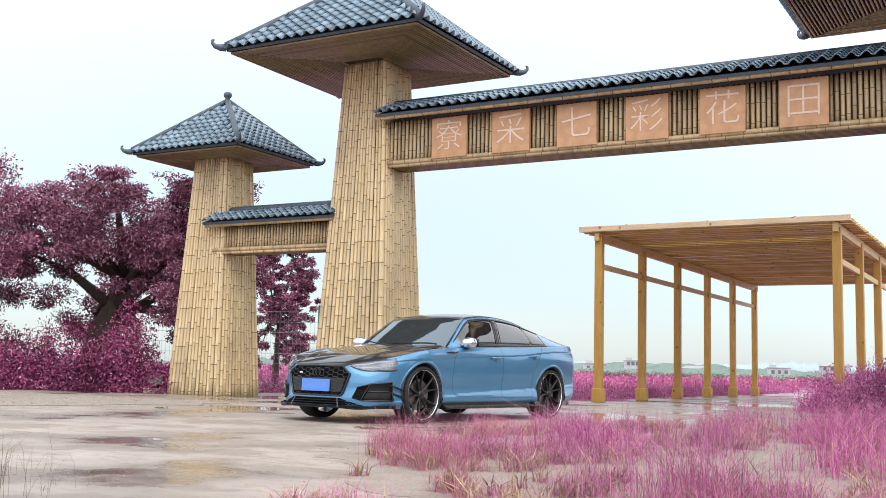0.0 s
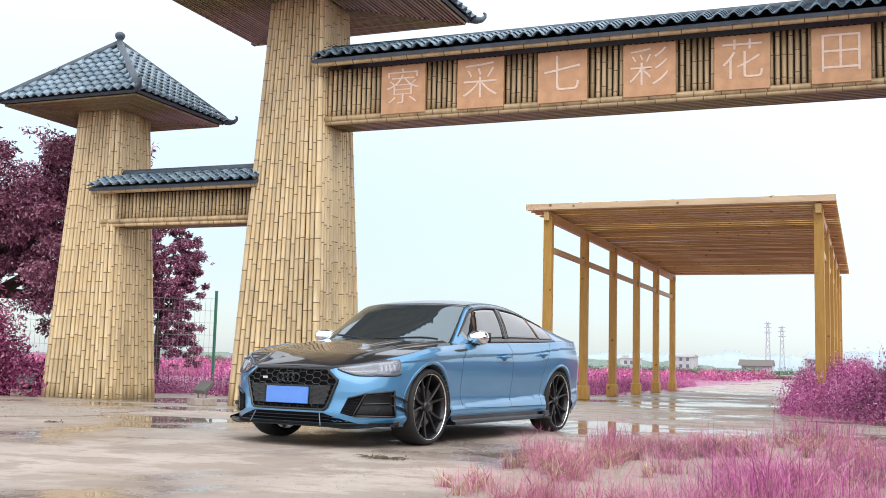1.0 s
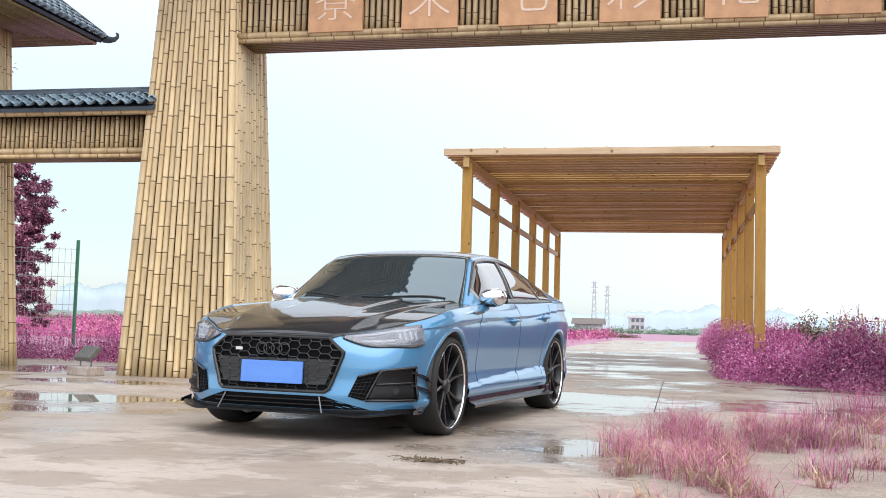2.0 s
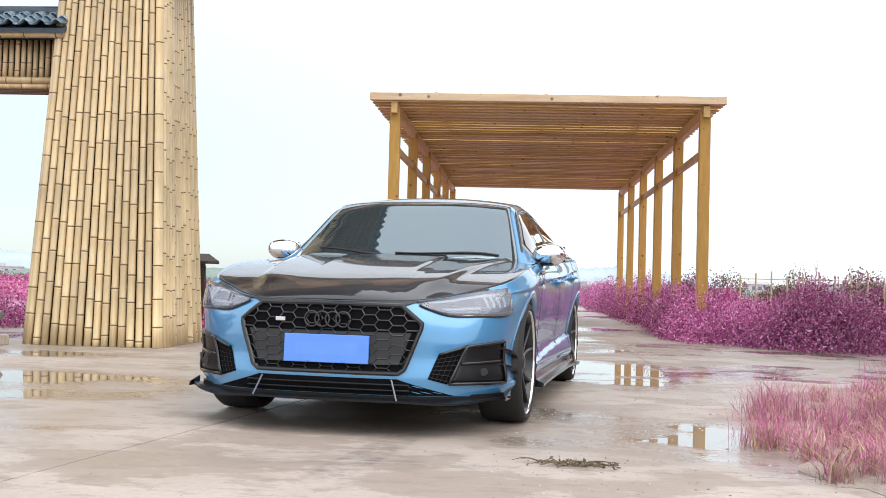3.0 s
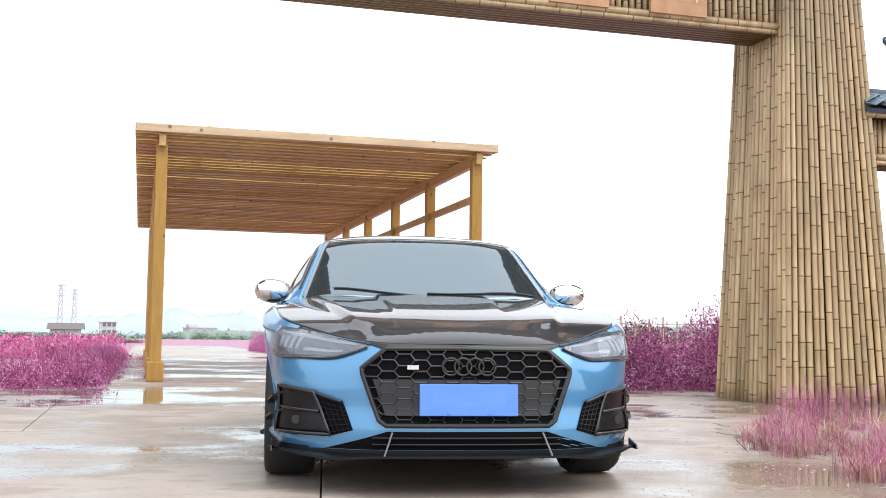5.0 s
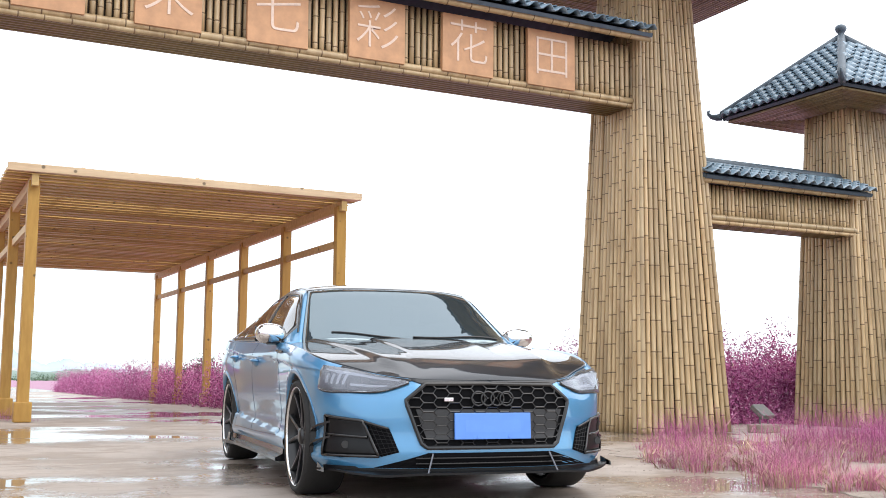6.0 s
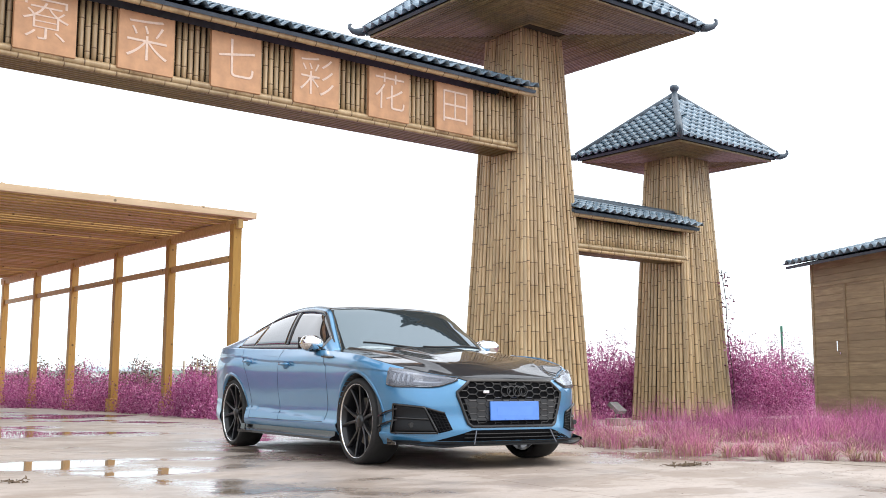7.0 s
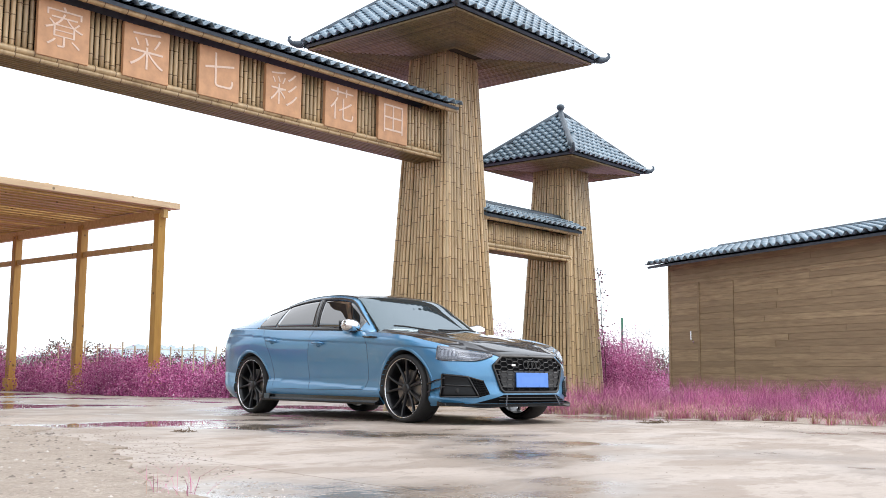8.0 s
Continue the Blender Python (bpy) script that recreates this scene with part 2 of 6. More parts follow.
BARK = plain("bark", (0.075, 0.055, 0.045), 0.9, 0, 14, 0.4)


# ---------------------------------------------------------------- mesh helpers
def mesh_of(bm, material, smooth=False):
    me = bpy.data.meshes.new("mesh")
    bm.normal_update()
    if smooth:
        for f in bm.faces:
            f.smooth = True
    bm.to_mesh(me)
    bm.free()
    for m in material if isinstance(material, (list, tuple)) else [material]:
        me.materials.append(m)
    return me


def part(name, bm, material, parent=None, label="", smooth=False, m=None):
    """One mesh object under a thing or under a part."""
    me = bm if isinstance(bm, bpy.types.Mesh) else mesh_of(bm, material, smooth)
    ob = new(name, me)
    ob.parent = parent
    if m is not None:
        ob.matrix_basis = m
    return tagged(ob, label)


def thing(name, m, label, category, group="", kind=""):
    ob = new(name)
    ob.matrix_basis = m
    return tagged(ob, label, category, group, kind)


def pydata(name, verts, faces, material, smooth=False):
    me = bpy.data.meshes.new(name)
    me.from_pydata([tuple(v) for v in verts], [], [tuple(f) for f in faces])
    for m in material if isinstance(material, (list, tuple)) else [material]:
        me.materials.append(m)
    if smooth:
        me.polygons.foreach_set("use_smooth", [True] * len(me.polygons))
    me.update()
    return me


def add_box(bm, x0, x1, y0, y1, z0, z1, m=None, bevel=0.0):
    r = bmesh.ops.create_cube(bm, size=1)
    vs = r["verts"]
    bmesh.ops.transform(bm, matrix=Matrix.Translation(((x0 + x1) / 2, (y0 + y1) / 2, (z0 + z1) / 2)) @ Matrix.Diagonal((x1 - x0, y1 - y0, z1 - z0, 1)), verts=vs)
    if bevel:
        es = list({e for v in vs for e in v.link_edges})
        r = bmesh.ops.bevel(bm, geom=es, offset=bevel, segments=2, affect="EDGES", profile=0.6)
        vs = list({v for f in r["faces"] for v in f.verts} | {v for v in vs if v.is_valid})
    if m is not None:
        bmesh.ops.transform(bm, matrix=m, verts=[v for v in vs if v.is_valid])
    return vs


def box(x0, x1, y0, y1, z0, z1, bevel=0.0, m=None):
    bm = bmesh.new()
    add_box(bm, x0, x1, y0, y1, z0, z1, m, bevel)
    return bm


def sweep(rings, closed=True, caps=True):
    """A bmesh skinned over rings of equal length."""
    bm = bmesh.new()
    vs = [[bm.verts.new(p) for p in ring] for ring in rings]
    k = len(rings[0])
    for a, b in zip(vs, vs[1:]):
        for i in range(k if closed else k - 1):
            j = (i + 1) % k
            bm.faces.new((a[i], a[j], b[j], b[i]))
    if caps and closed:
        bm.faces.new(vs[0][::-1])
        bm.faces.new(vs[-1])
    bmesh.ops.recalc_face_normals(bm, faces=bm.faces)
    return bm


def tube(points, radii, sides=8, flat=1.0):
    """A tube along points; radii one or many."""
    pts = [Vector(p) for p in points]
    if not isinstance(radii, (list, tuple)):
        radii = [radii] * len(pts)
    rings, ref = [], None
    for i, p in enumerate(pts):
        d = (pts[min(i + 1, len(pts) - 1)] - pts[max(i - 1, 0)]).normalized()
        if ref is None:
            ref = Vector((0, 0, 1)) if abs(d.z) < 0.9 else Vector((1, 0, 0))
        u = d.cross(ref).normalized()
        w = u.cross(d).normalized()
        ref = w
        rings.append([p + (u * math.cos(a) + w * math.sin(a) * flat) * radii[i] for a in [2 * math.pi * k / sides for k in range(sides)]])
    return sweep(rings)


def join(*bms):
    out = bmesh.new()
    for b in bms:
        me = bpy.data.meshes.new("tmp")
        b.to_mesh(me)
        b.free()
        out.from_mesh(me)
        bpy.data.meshes.remove(me)
    return out


# ---------------------------------------------------------------- bamboo
def pole_mesh(length, r0, r1, seed, gap=0.34, sides=8, material=None):
    """A bamboo pole that stands on the origin, with swollen nodes."""
    rnd = random.Random(seed)
    z, rings = 0.0, []
    marks = []
    z = rnd.uniform(0.05, gap)
    while z < length - 0.03:
        marks.append(z)
        z += gap * rnd.uniform(0.8, 1.2)

    def ring(z, s):
        r = (r0 + (r1 - r0) * z / length) * s
        return [(r * math.cos(2 * math.pi * k / sides), r * math.sin(2 * math.pi * k / sides), z) for k in range(sides)]

    rings.append(ring(0, 1))
    for mz in marks:
        rings += [ring(mz - 0.022, 1.0), ring(mz - 0.007, 1.1), ring(mz, 0.9), ring(mz + 0.007, 1.09), ring(mz + 0.022, 0.98)]
    rings.append(ring(length, 1))
    bm = sweep(rings)
    for f in bm.faces:
        z = f.calc_center_median().z
        if any(abs(z - mz) < 0.006 for mz in marks):
            f.material_index = 1
    return mesh_of(bm, [material or BAMBOO, NODE], True)


def stand(a, b):
    """The pose of a pole that stands on a and leans to b."""
    a, b = Vector(a), Vector(b)
    return Matrix.Translation(a) @ (b - a).to_track_quat("Z", "Y").to_matrix().to_4x4()


def lying(a, b, r, seed, sides=7):
    """A bamboo pole from a to b, as a bmesh."""
    a, b = Vector(a), Vector(b)
    me = pole_mesh((b - a).length, r, r * 0.93, seed, 0.3, sides)
    bm = bmesh.new()
    bm.from_mesh(me)
    bpy.data.meshes.remove(me)
    bmesh.ops.transform(bm, matrix=stand(a, b), verts=bm.verts)
    return bm


# ---------------------------------------------------------------- roof tiles
def tile_mesh(w, l):
    """One curved roof tile, rising along +y, lying over the next one."""
    prof = [(-0.5, 0.012), (-0.36, -0.004), (-0.2, 0.0), (-0.06, 0.03), (0.1, 0.062), (0.27, 0.07), (0.42, 0.045), (0.53, 0.012)]
    t = 0.016
    rings = []
    for y, lift in ((0.0, 0.030), (l * 1.12, 0.0)):
        up = [(x * w, y, z * w / 0.22 + lift + t) for x, z in prof]
        dn = [(x * w, y, z * w / 0.22 + lift) for x, z in reversed(prof)]
        rings.append(up + dn)
    return mesh_of(sweep(rings), TILE, True)


def slope(parent, tile, w, l, left, right, top, thick=0.05, as_parts=True, name="roof_tile"):
    """Tiles over a trapezoid or triangle: left, right are its eave's ends, top its upper edge's ends."""
    left, right = Vector(left), Vector(right)
    tl, tr = Vector(top[0]), Vector(top[1])
    u = (right - left).normalized()
    v = (tl + tr) / 2 - (left + right) / 2
    v = (v - u * v.dot(u))
    length = v.length
    v.normalize()
    n = u.cross(v)
    width = (right - left).length
    cols, rws = max(1, round(width / w)), max(1, math.ceil(length / l))
    ws = width / cols
    m = Matrix((u, v, n)).transposed().to_4x4()
    joined = None if as_parts else bmesh.new()
    base = bmesh.new()
    q = [base.verts.new(p - n * 0.012) for p in (left, right, tr, tl)]
    if (tl - tr).length < 0.01:
        q = q[:3]
    base.faces.new(q)
    r = bmesh.ops.extrude_face_region(base, geom=base.faces[:])
    bmesh.ops.translate(base, vec=-n * thick, verts=[e for e in r["geom"] if isinstance(e, bmesh.types.BMVert)])
    bmesh.ops.recalc_face_normals(base, faces=base.faces)
    part("roof_board", base, RIDGE, parent)
    l0, l1 = 0.0, (tl - left).dot(u)
    r0, r1 = width, (tr - left).dot(u)
    for j in range(rws):
        s = (j + 0.5) * l / length
        lo, hi = l0 + (l1 - l0) * min(1, s), r0 + (r1 - r0) * min(1, s)
        for i in range(cols):
            c = (i + 0.5) * ws
            if c < lo - 0.1 * w or c > hi + 0.1 * w or (j + 0.35) * l > length:
                continue
            p = left + u * c + v * (j * l - 0.05) + n * 0.004
            mm = Matrix.Translation(p) @ m
            if as_parts:
                part(name, tile, None, parent, m=mm)
            else:
                k = len(joined.verts)
                joined.from_mesh(tile)
                joined.verts.ensure_lookup_table()
                bmesh.ops.transform(joined, matrix=mm, verts=joined.verts[k:])
    if not as_parts:
        tagged(part("roof_tiles", joined, TILE, parent, smooth=True), kind="stuff")


def hip(parent, a, b, r=0.075, tip=None, name="hip_ridge"):
    a, b = Vector(a), Vector(b)
    d = (b - a).normalized()
    pts = [a + (b - a) * k / 6 for k in range(7)]
    bm = tube([p + Vector((0, 0, 0.05)) for p in pts], [r] * 7, 8)
    out = part(name, bm, RIDGE, parent, smooth=True)
    if tip:
        # upturned horn at the eave's corner
        o = Vector((-d.x, -d.y, 0)).normalized()
        q = [a + Vector((0, 0, 0.05)), a + o * 0.18 + Vector((0, 0, 0.03)), a + o * 0.36 + Vector((0, 0, 0.07)), a + o * 0.46 + Vector((0, 0, 0.17)), a + o * 0.46 + Vector((0, 0, 0.26)), a + o * 0.40 + Vector((0, 0, 0.30))]
        q = [a + (p - a) * tip for p in q]
        part("corner_horn", tube(q, [r * s for s in (1.0, 0.85, 0.6, 0.42, 0.36, 0.2)], 8), RIDGE, parent, smooth=True)
    return out


def soffit(parent, cx, cy, hx, hy, ix, iy, z, z_in, r=0.03):
    """Four mitred fields of lying bamboo sticks under the eaves, between the outer and the inner rectangle."""
    n = int((hx - ix) / (2 * r))
    for side in range(4):
        bm = bmesh.new()
        for k in range(n):
            s = (k + 0.5) / n
            ax, ay, zz = hx + (ix - hx) * s, hy + (iy - hy) * s, z + (z_in - z) * s
            if side == 0:
                a, b = (cx - ax, cy - ay, zz), (cx + ax, cy - ay, zz)
            elif side == 1:
                a, b = (cx + ax, cy - ay, zz), (cx + ax, cy + ay, zz)
            elif side == 2:
                a, b = (cx + ax, cy + ay, zz), (cx - ax, cy + ay, zz)
            else:
                a, b = (cx - ax, cy + ay, zz), (cx - ax, cy - ay, zz)
            t = tube([a, b], r * random.uniform(0.5, 0.82), 6)
            me = bpy.data.meshes.new("tmp")
            t.to_mesh(me)
            t.free()
            bm.from_mesh(me)
            bpy.data.meshes.remove(me)
        tagged(part("soffit_cane", bm, BAMBOO_SHADE, parent, smooth=True), kind="stuff")
    bm = bmesh.new()
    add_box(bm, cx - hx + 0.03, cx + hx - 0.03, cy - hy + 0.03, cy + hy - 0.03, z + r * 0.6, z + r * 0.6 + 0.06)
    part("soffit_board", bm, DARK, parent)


def tower(name, cx, cy, b, t, top, pole_d, roof, label, tile, tw, tl, parts_faces, cane=None):
    """A tapered square tower clad with upright bamboo poles under a hipped tile roof."""
    ob = thing(name, pose(cx, cy, 0), label, "gate tower", "bamboo gate towers")
    core = sweep([[(-b + 0.09, -b + 0.09, 0), (b - 0.09, -b + 0.09, 0), (b - 0.09, b - 0.09, 0), (-b + 0.09, b - 0.09, 0)],
                  [(-t + 0.07, -t + 0.07, top), (t - 0.07, -t + 0.07, top), (t - 0.07, t - 0.07, top), (-t + 0.07, t - 0.07, top)]])
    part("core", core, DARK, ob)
    n = round(2 * b / pole_d)
    rb, rt = b / n, t / n
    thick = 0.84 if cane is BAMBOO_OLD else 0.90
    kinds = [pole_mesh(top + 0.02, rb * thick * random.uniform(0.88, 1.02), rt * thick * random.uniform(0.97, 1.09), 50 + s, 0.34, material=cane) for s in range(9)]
    for face in range(4):
        turn = Matrix.Rotation(face * math.pi / 2, 4, "Z")
        for i in range(n):
            s = (i + 0.5) / n * 2 - 1
            jit = random.uniform(-0.012, 0.010)
            m = turn @ stand((s * b, -b + rb * 0.4 + jit, 0), (s * t, -t + rt * 0.4 + jit, top))
            part("bamboo_pole", kinds[random.randrange(9)], None, ob, m=m @ Matrix.Rotation(random.uniform(0, 6), 4, "Z"))
    rx, ry, ez, az, ox, oy = roof
    soffit(ob, ox, oy, rx - 0.05, ry - 0.05, t * 0.9, t * 0.9, ez - 0.07, ez - 0.07)
    c = [Vector((ox - rx, oy - ry, ez)), Vector((ox + rx, oy - ry, ez)), Vector((ox + rx, oy + ry, ez)), Vector((ox - rx, oy + ry, ez))]
    ap = Vector((ox, oy, az))
    for k in range(4):
        slope(ob, tile, tw, tl, c[k], c[(k + 1) % 4], (ap, ap), as_parts=k in parts_faces)
        hip(ob, c[k], ap, tw * 0.36, tip=0.55 * tw / 0.22)
    fin = [(0.10, -0.06), (0.12, 0.0), (0.08, 0.06), (0.07, 0.12), (0.10, 0.15), (0.13, 0.21), (0.12, 0.27), (0.07, 0.31), (0.01, 0.325)]
    s = 0.85 * tw / 0.22
    part("finial", sweep([[(ox + r * s * math.cos(a), oy + r * s * math.sin(a), az + 0.03 + z * s) for a in [math.pi * k / 6 for k in range(12)]] for r, z in fin]), RIDGE, ob, smooth=True)
    return ob


BIG_T, SMALL_T = tile_mesh(0.215, 0.2), tile_mesh(0.18, 0.17)
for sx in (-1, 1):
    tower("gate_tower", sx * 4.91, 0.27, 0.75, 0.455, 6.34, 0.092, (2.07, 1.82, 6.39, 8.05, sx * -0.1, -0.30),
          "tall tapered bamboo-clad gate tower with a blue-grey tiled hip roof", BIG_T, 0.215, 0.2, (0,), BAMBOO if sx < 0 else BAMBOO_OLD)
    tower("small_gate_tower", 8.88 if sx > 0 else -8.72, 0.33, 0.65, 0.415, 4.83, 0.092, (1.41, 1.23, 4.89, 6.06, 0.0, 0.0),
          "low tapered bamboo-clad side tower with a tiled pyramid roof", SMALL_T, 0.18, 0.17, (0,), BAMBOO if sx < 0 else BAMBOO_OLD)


def cross_beam(name, x0, x1, y0, y1, z0, z1, pole_d, eave, ridge_z, label, tile, tw, tl, over):
    """A boxed beam clad with short upright bamboo poles, with bundles above and below and a saddle tile roof."""
    ob = thing(name, pose((x0 + x1) / 2, 0, 0), label, "gate beam", "gate beams")
    h = (x1 - x0) / 2
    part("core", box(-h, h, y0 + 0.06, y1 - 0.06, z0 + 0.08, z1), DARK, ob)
    n = round(2 * h / pole_d)
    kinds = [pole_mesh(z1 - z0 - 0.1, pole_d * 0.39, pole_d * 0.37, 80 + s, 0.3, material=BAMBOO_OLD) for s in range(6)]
    for i in range(n):
        x = -h + (i + 0.5) * 2 * h / n
        part("bamboo_pole", kinds[random.randrange(6)], None, ob, m=pose(x, y0 + pole_d * 0.35, z0 + 0.08, 0, 0, random.uniform(0, 360)))
    # back face, joined
    bm = bmesh.new()
    for i in range(n):
        x = -h + (i + 0.5) * 2 * h / n
        k = len(bm.verts)
        bm.from_mesh(kinds[i % 6])
        bm.verts.ensure_lookup_table()
        bmesh.ops.translate(bm, vec=(x, y1 - pole_d * 0.35, z0 + 0.08), verts=bm.verts[k:])
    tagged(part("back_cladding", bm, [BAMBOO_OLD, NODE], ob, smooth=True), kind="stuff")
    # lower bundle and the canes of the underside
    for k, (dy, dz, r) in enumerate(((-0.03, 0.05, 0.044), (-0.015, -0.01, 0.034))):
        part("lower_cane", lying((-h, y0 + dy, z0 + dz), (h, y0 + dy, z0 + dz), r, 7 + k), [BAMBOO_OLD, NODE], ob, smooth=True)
    m = max(2, int((y1 - y0) / 0.075))
    bm = bmesh.new()
    for k in range(m):
        y = y0 + (k + 0.5) * (y1 - y0) / m
        b2 = tube([(-h, y, z0), (h, y, z0)], 0.037, 6)
        me = bpy.data.meshes.new("tmp")
        b2.to_mesh(me)
        b2.free()
        bm.from_mesh(me)
        bpy.data.meshes.remove(me)
    tagged(part("underside_canes", bm, BAMBOO_SHADE, ob, smooth=True), kind="stuff")
    ez, ey = z1 + 0.06, eave
    ym = (y0 + y1) / 2
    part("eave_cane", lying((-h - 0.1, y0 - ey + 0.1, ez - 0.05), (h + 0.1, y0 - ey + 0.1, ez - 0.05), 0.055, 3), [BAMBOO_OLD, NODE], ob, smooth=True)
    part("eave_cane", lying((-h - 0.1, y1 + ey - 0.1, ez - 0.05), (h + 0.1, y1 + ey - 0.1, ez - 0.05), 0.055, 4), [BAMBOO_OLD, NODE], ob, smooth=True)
    a = h + over
    slope(ob, tile, tw, tl, (-a, y0 - ey, ez), (a, y0 - ey, ez), ((-a, ym, ridge_z), (a, ym, ridge_z)))
    slope(ob, tile, tw, tl, (a, y1 + ey, ez), (-a, y1 + ey, ez), ((a, ym, ridge_z), (-a, ym, ridge_z)), as_parts=False)
    hip(ob, (-a, ym, ridge_z), (a, ym, ridge_z), 0.07, name="ridge")
    return ob


BEAM_T = tile_mesh(0.2, 0.2)
cross_beam("gate_beam", -4.35, 4.35, -0.13, 0.43, 4.32, 5.16, 0.082, 0.40, 5.50, "long bamboo-clad gate beam with a small tiled roof", BEAM_T, 0.2, 0.2, 0.08)
for sx in (-1, 1):
    cross_beam("side_gate_beam", min(sx * 5.5, sx * 8.44), max(sx * 5.5, sx * 8.44), -0.15, 0.29, 2.85, 3.38, 0.07, 0.28, 3.68,
               "short bamboo-clad side beam with a small tiled roof", SMALL_T, 0.18, 0.17, 0.12)

def loose_pieces(me):
    """The unconnected pieces of a mesh, each as a bmesh."""
    whole = bmesh.new()
    whole.from_mesh(me)
    bmesh.ops.remove_doubles(whole, verts=whole.verts, dist=0.0001)
    left, out = set(whole.verts), []
    while left:
        todo, seen = [left.pop()], set()
        while todo:
            v = todo.pop()
            seen.add(v)
            for e in v.link_edges:
                w = e.other_vert(v)
                if w in left:
                    left.discard(w)
                    todo.append(w)
        bm, at = bmesh.new(), {}
        for v in sorted(seen, key=lambda q: q.index):
            at[v] = bm.verts.new(v.co)
        for f in whole.faces:
            if f.verts[0] in seen:
                bm.faces.new([at[v] for v in f.verts])
        out.append(bm)
    whole.free()
    return out


# sign boards on the beam
for i, ch in enumerate("寮采七彩花田"):
    x0 = -3.39 + 1.214 * i
    ob = part("sign_board", box(-0.355, 0.355, -0.03, 0.03, -0.365, 0.365, 0.006), SIGN, None, m=pose(x0 + 0.355, -0.195, 4.735, 0, random.uniform(-0.6, 0.6), 0))
    tagged(ob, "orange-brown square board with one pale carved character on the gate beam", "sign board", "characters of the gate sign")
    cu = bpy.data.curves.new("character", "FONT")
    cu.body, cu.size, cu.align_x, cu.align_y, cu.extrude = ch, 0.59, "CENTER", "CENTER", 0.004
    cu.offset = -0.008
    tmp = new("tmp", cu)
    bpy.context.view_layer.update()
    me = bpy.data.meshes.new_from_object(tmp.evaluated_get(bpy.context.evaluated_depsgraph_get()))
    bpy.data.objects.remove(tmp)
    for stroke in loose_pieces(me):
        part("stroke", stroke, CARVED, ob, "pale carved stroke", m=pose(0, -0.033, 0, 90, 0, 0))
    bpy.data.meshes.remove(me)


# ---------------------------------------------------------------- pergola
def pergola():
    ob = thing("pergola", pose(0, 0, 0), "long yellow pine timber pergola over the lane behind the gate", "pergola")
    L, R, F, Z, RY = -2.88, 2.82, 5.44, 3.85, 20.0
    xs = (L + 0.40, R - 0.30)
    for x in xs:
        for k in range(6):
            y = F + 0.25 + k * (RY - F - 0.25) / 5
            p = part("post", box(-0.085, 0.085, -0.085, 0.085, 0.0, Z - 0.22, 0.012), PINE_Y, ob, m=pose(x, y, 0))
            part("post_foot", box(-0.125, 0.125, -0.125, 0.125, 0.0, 0.3, 0.02), PINE_Y, p)
            if k < 5:
                d = (RY - F - 0.25) / 5
                part("side_rail", box(x - 0.03, x + 0.03, y + 0.09, y + d - 0.09, Z - 0.92, Z - 0.80, 0.006), PINE, ob)
        part("side_beam", box(x - 0.05, x + 0.05, F + 0.05, RY + 0.35, Z - 0.32, Z - 0.14, 0.008), PINE, ob)
    part("front_board", box(L, R, F, F + 0.05, Z - 0.12, Z, 0.006), PINE_PALE, ob)
    part("back_board", box(L, R, RY + 0.36, RY + 0.41, Z - 0.12, Z, 0.006), PINE_PALE, ob)
    slat = mesh_of(box(L, R, -0.115, 0.115, -0.014, 0.014, 0.004), PINE)
    joist = mesh_of(box(-0.03, 0.03, F + 0.05, RY + 0.35, -0.03, 0.03, 0.005), PINE)
    n = 98
    for k in range(n):
        y = F + 0.14 + k * (RY + 0.22 - F) / n
        part("roof_slat", slat, None, ob, m=pose(0, y, Z - 0.075 + (0.022 if k % 2 else -0.022) + random.uniform(-0.005, 0.005), random.uniform(1, 8), random.uniform(-0.12, 0.12), 0))
    for x in (-1.8, -0.03, 1.75):
        part("joist", joist, None, ob, m=pose(x, 0, Z - 0.01))
    return ob


pergola()

# ---------------------------------------------------------------- ground
def grid_sheet(name, x0, x1, y0, y1, z, mat, label, n=1):
    me = pydata(name, [(x0, y0, z), (x1, y0, z), (x1, y1, z), (x0, y1, z)], [(0, 1, 2, 3)], mat)
    ob = new(name, me)
    return tagged(ob, label, name.replace("_", " "), kind="structure")


grid_sheet("ground", -900, 900, -300, 2500, -0.05, FIELD, "pink flower field and bare soil around the gate")
pave = thing("pavement", pose(0, 0, 0), "wet grey-brown concrete slabs with puddles", "pavement", kind="structure")
# the yard's joints run slightly aslant
SKEW = Matrix(((1, 0.17, 0, 0.17 * 6.5), (0, 1, 0, 0), (0, 0, 1, 0), (0, 0, 0, 1)))
for (x0, x1, y0, y1, nx, ny) in ((-14.0, 14.0, -24.6, -2.6, 7, 5), (-12.5, 14.5, -2.58, 3.5, 6, 2), (-3.1, 2.75, 3.52, 62, 1, 13)):
    for i in range(nx):
        for j in range(ny):
            a, b = x0 + (x1 - x0) * i / nx + 0.004, x0 + (x1 - x0) * (i + 1) / nx - 0.004
            c, d = y0 + (y1 - y0) * j / ny + 0.004, y0 + (y1 - y0) * (j + 1) / ny - 0.004
            part("slab", box(a, b, c, d, -0.12, 0, 0.004, SKEW if y0 < -10 else None), CONCRETE, pave)

# ---------------------------------------------------------------- car
from mathutils.bvhtree import BVHTree


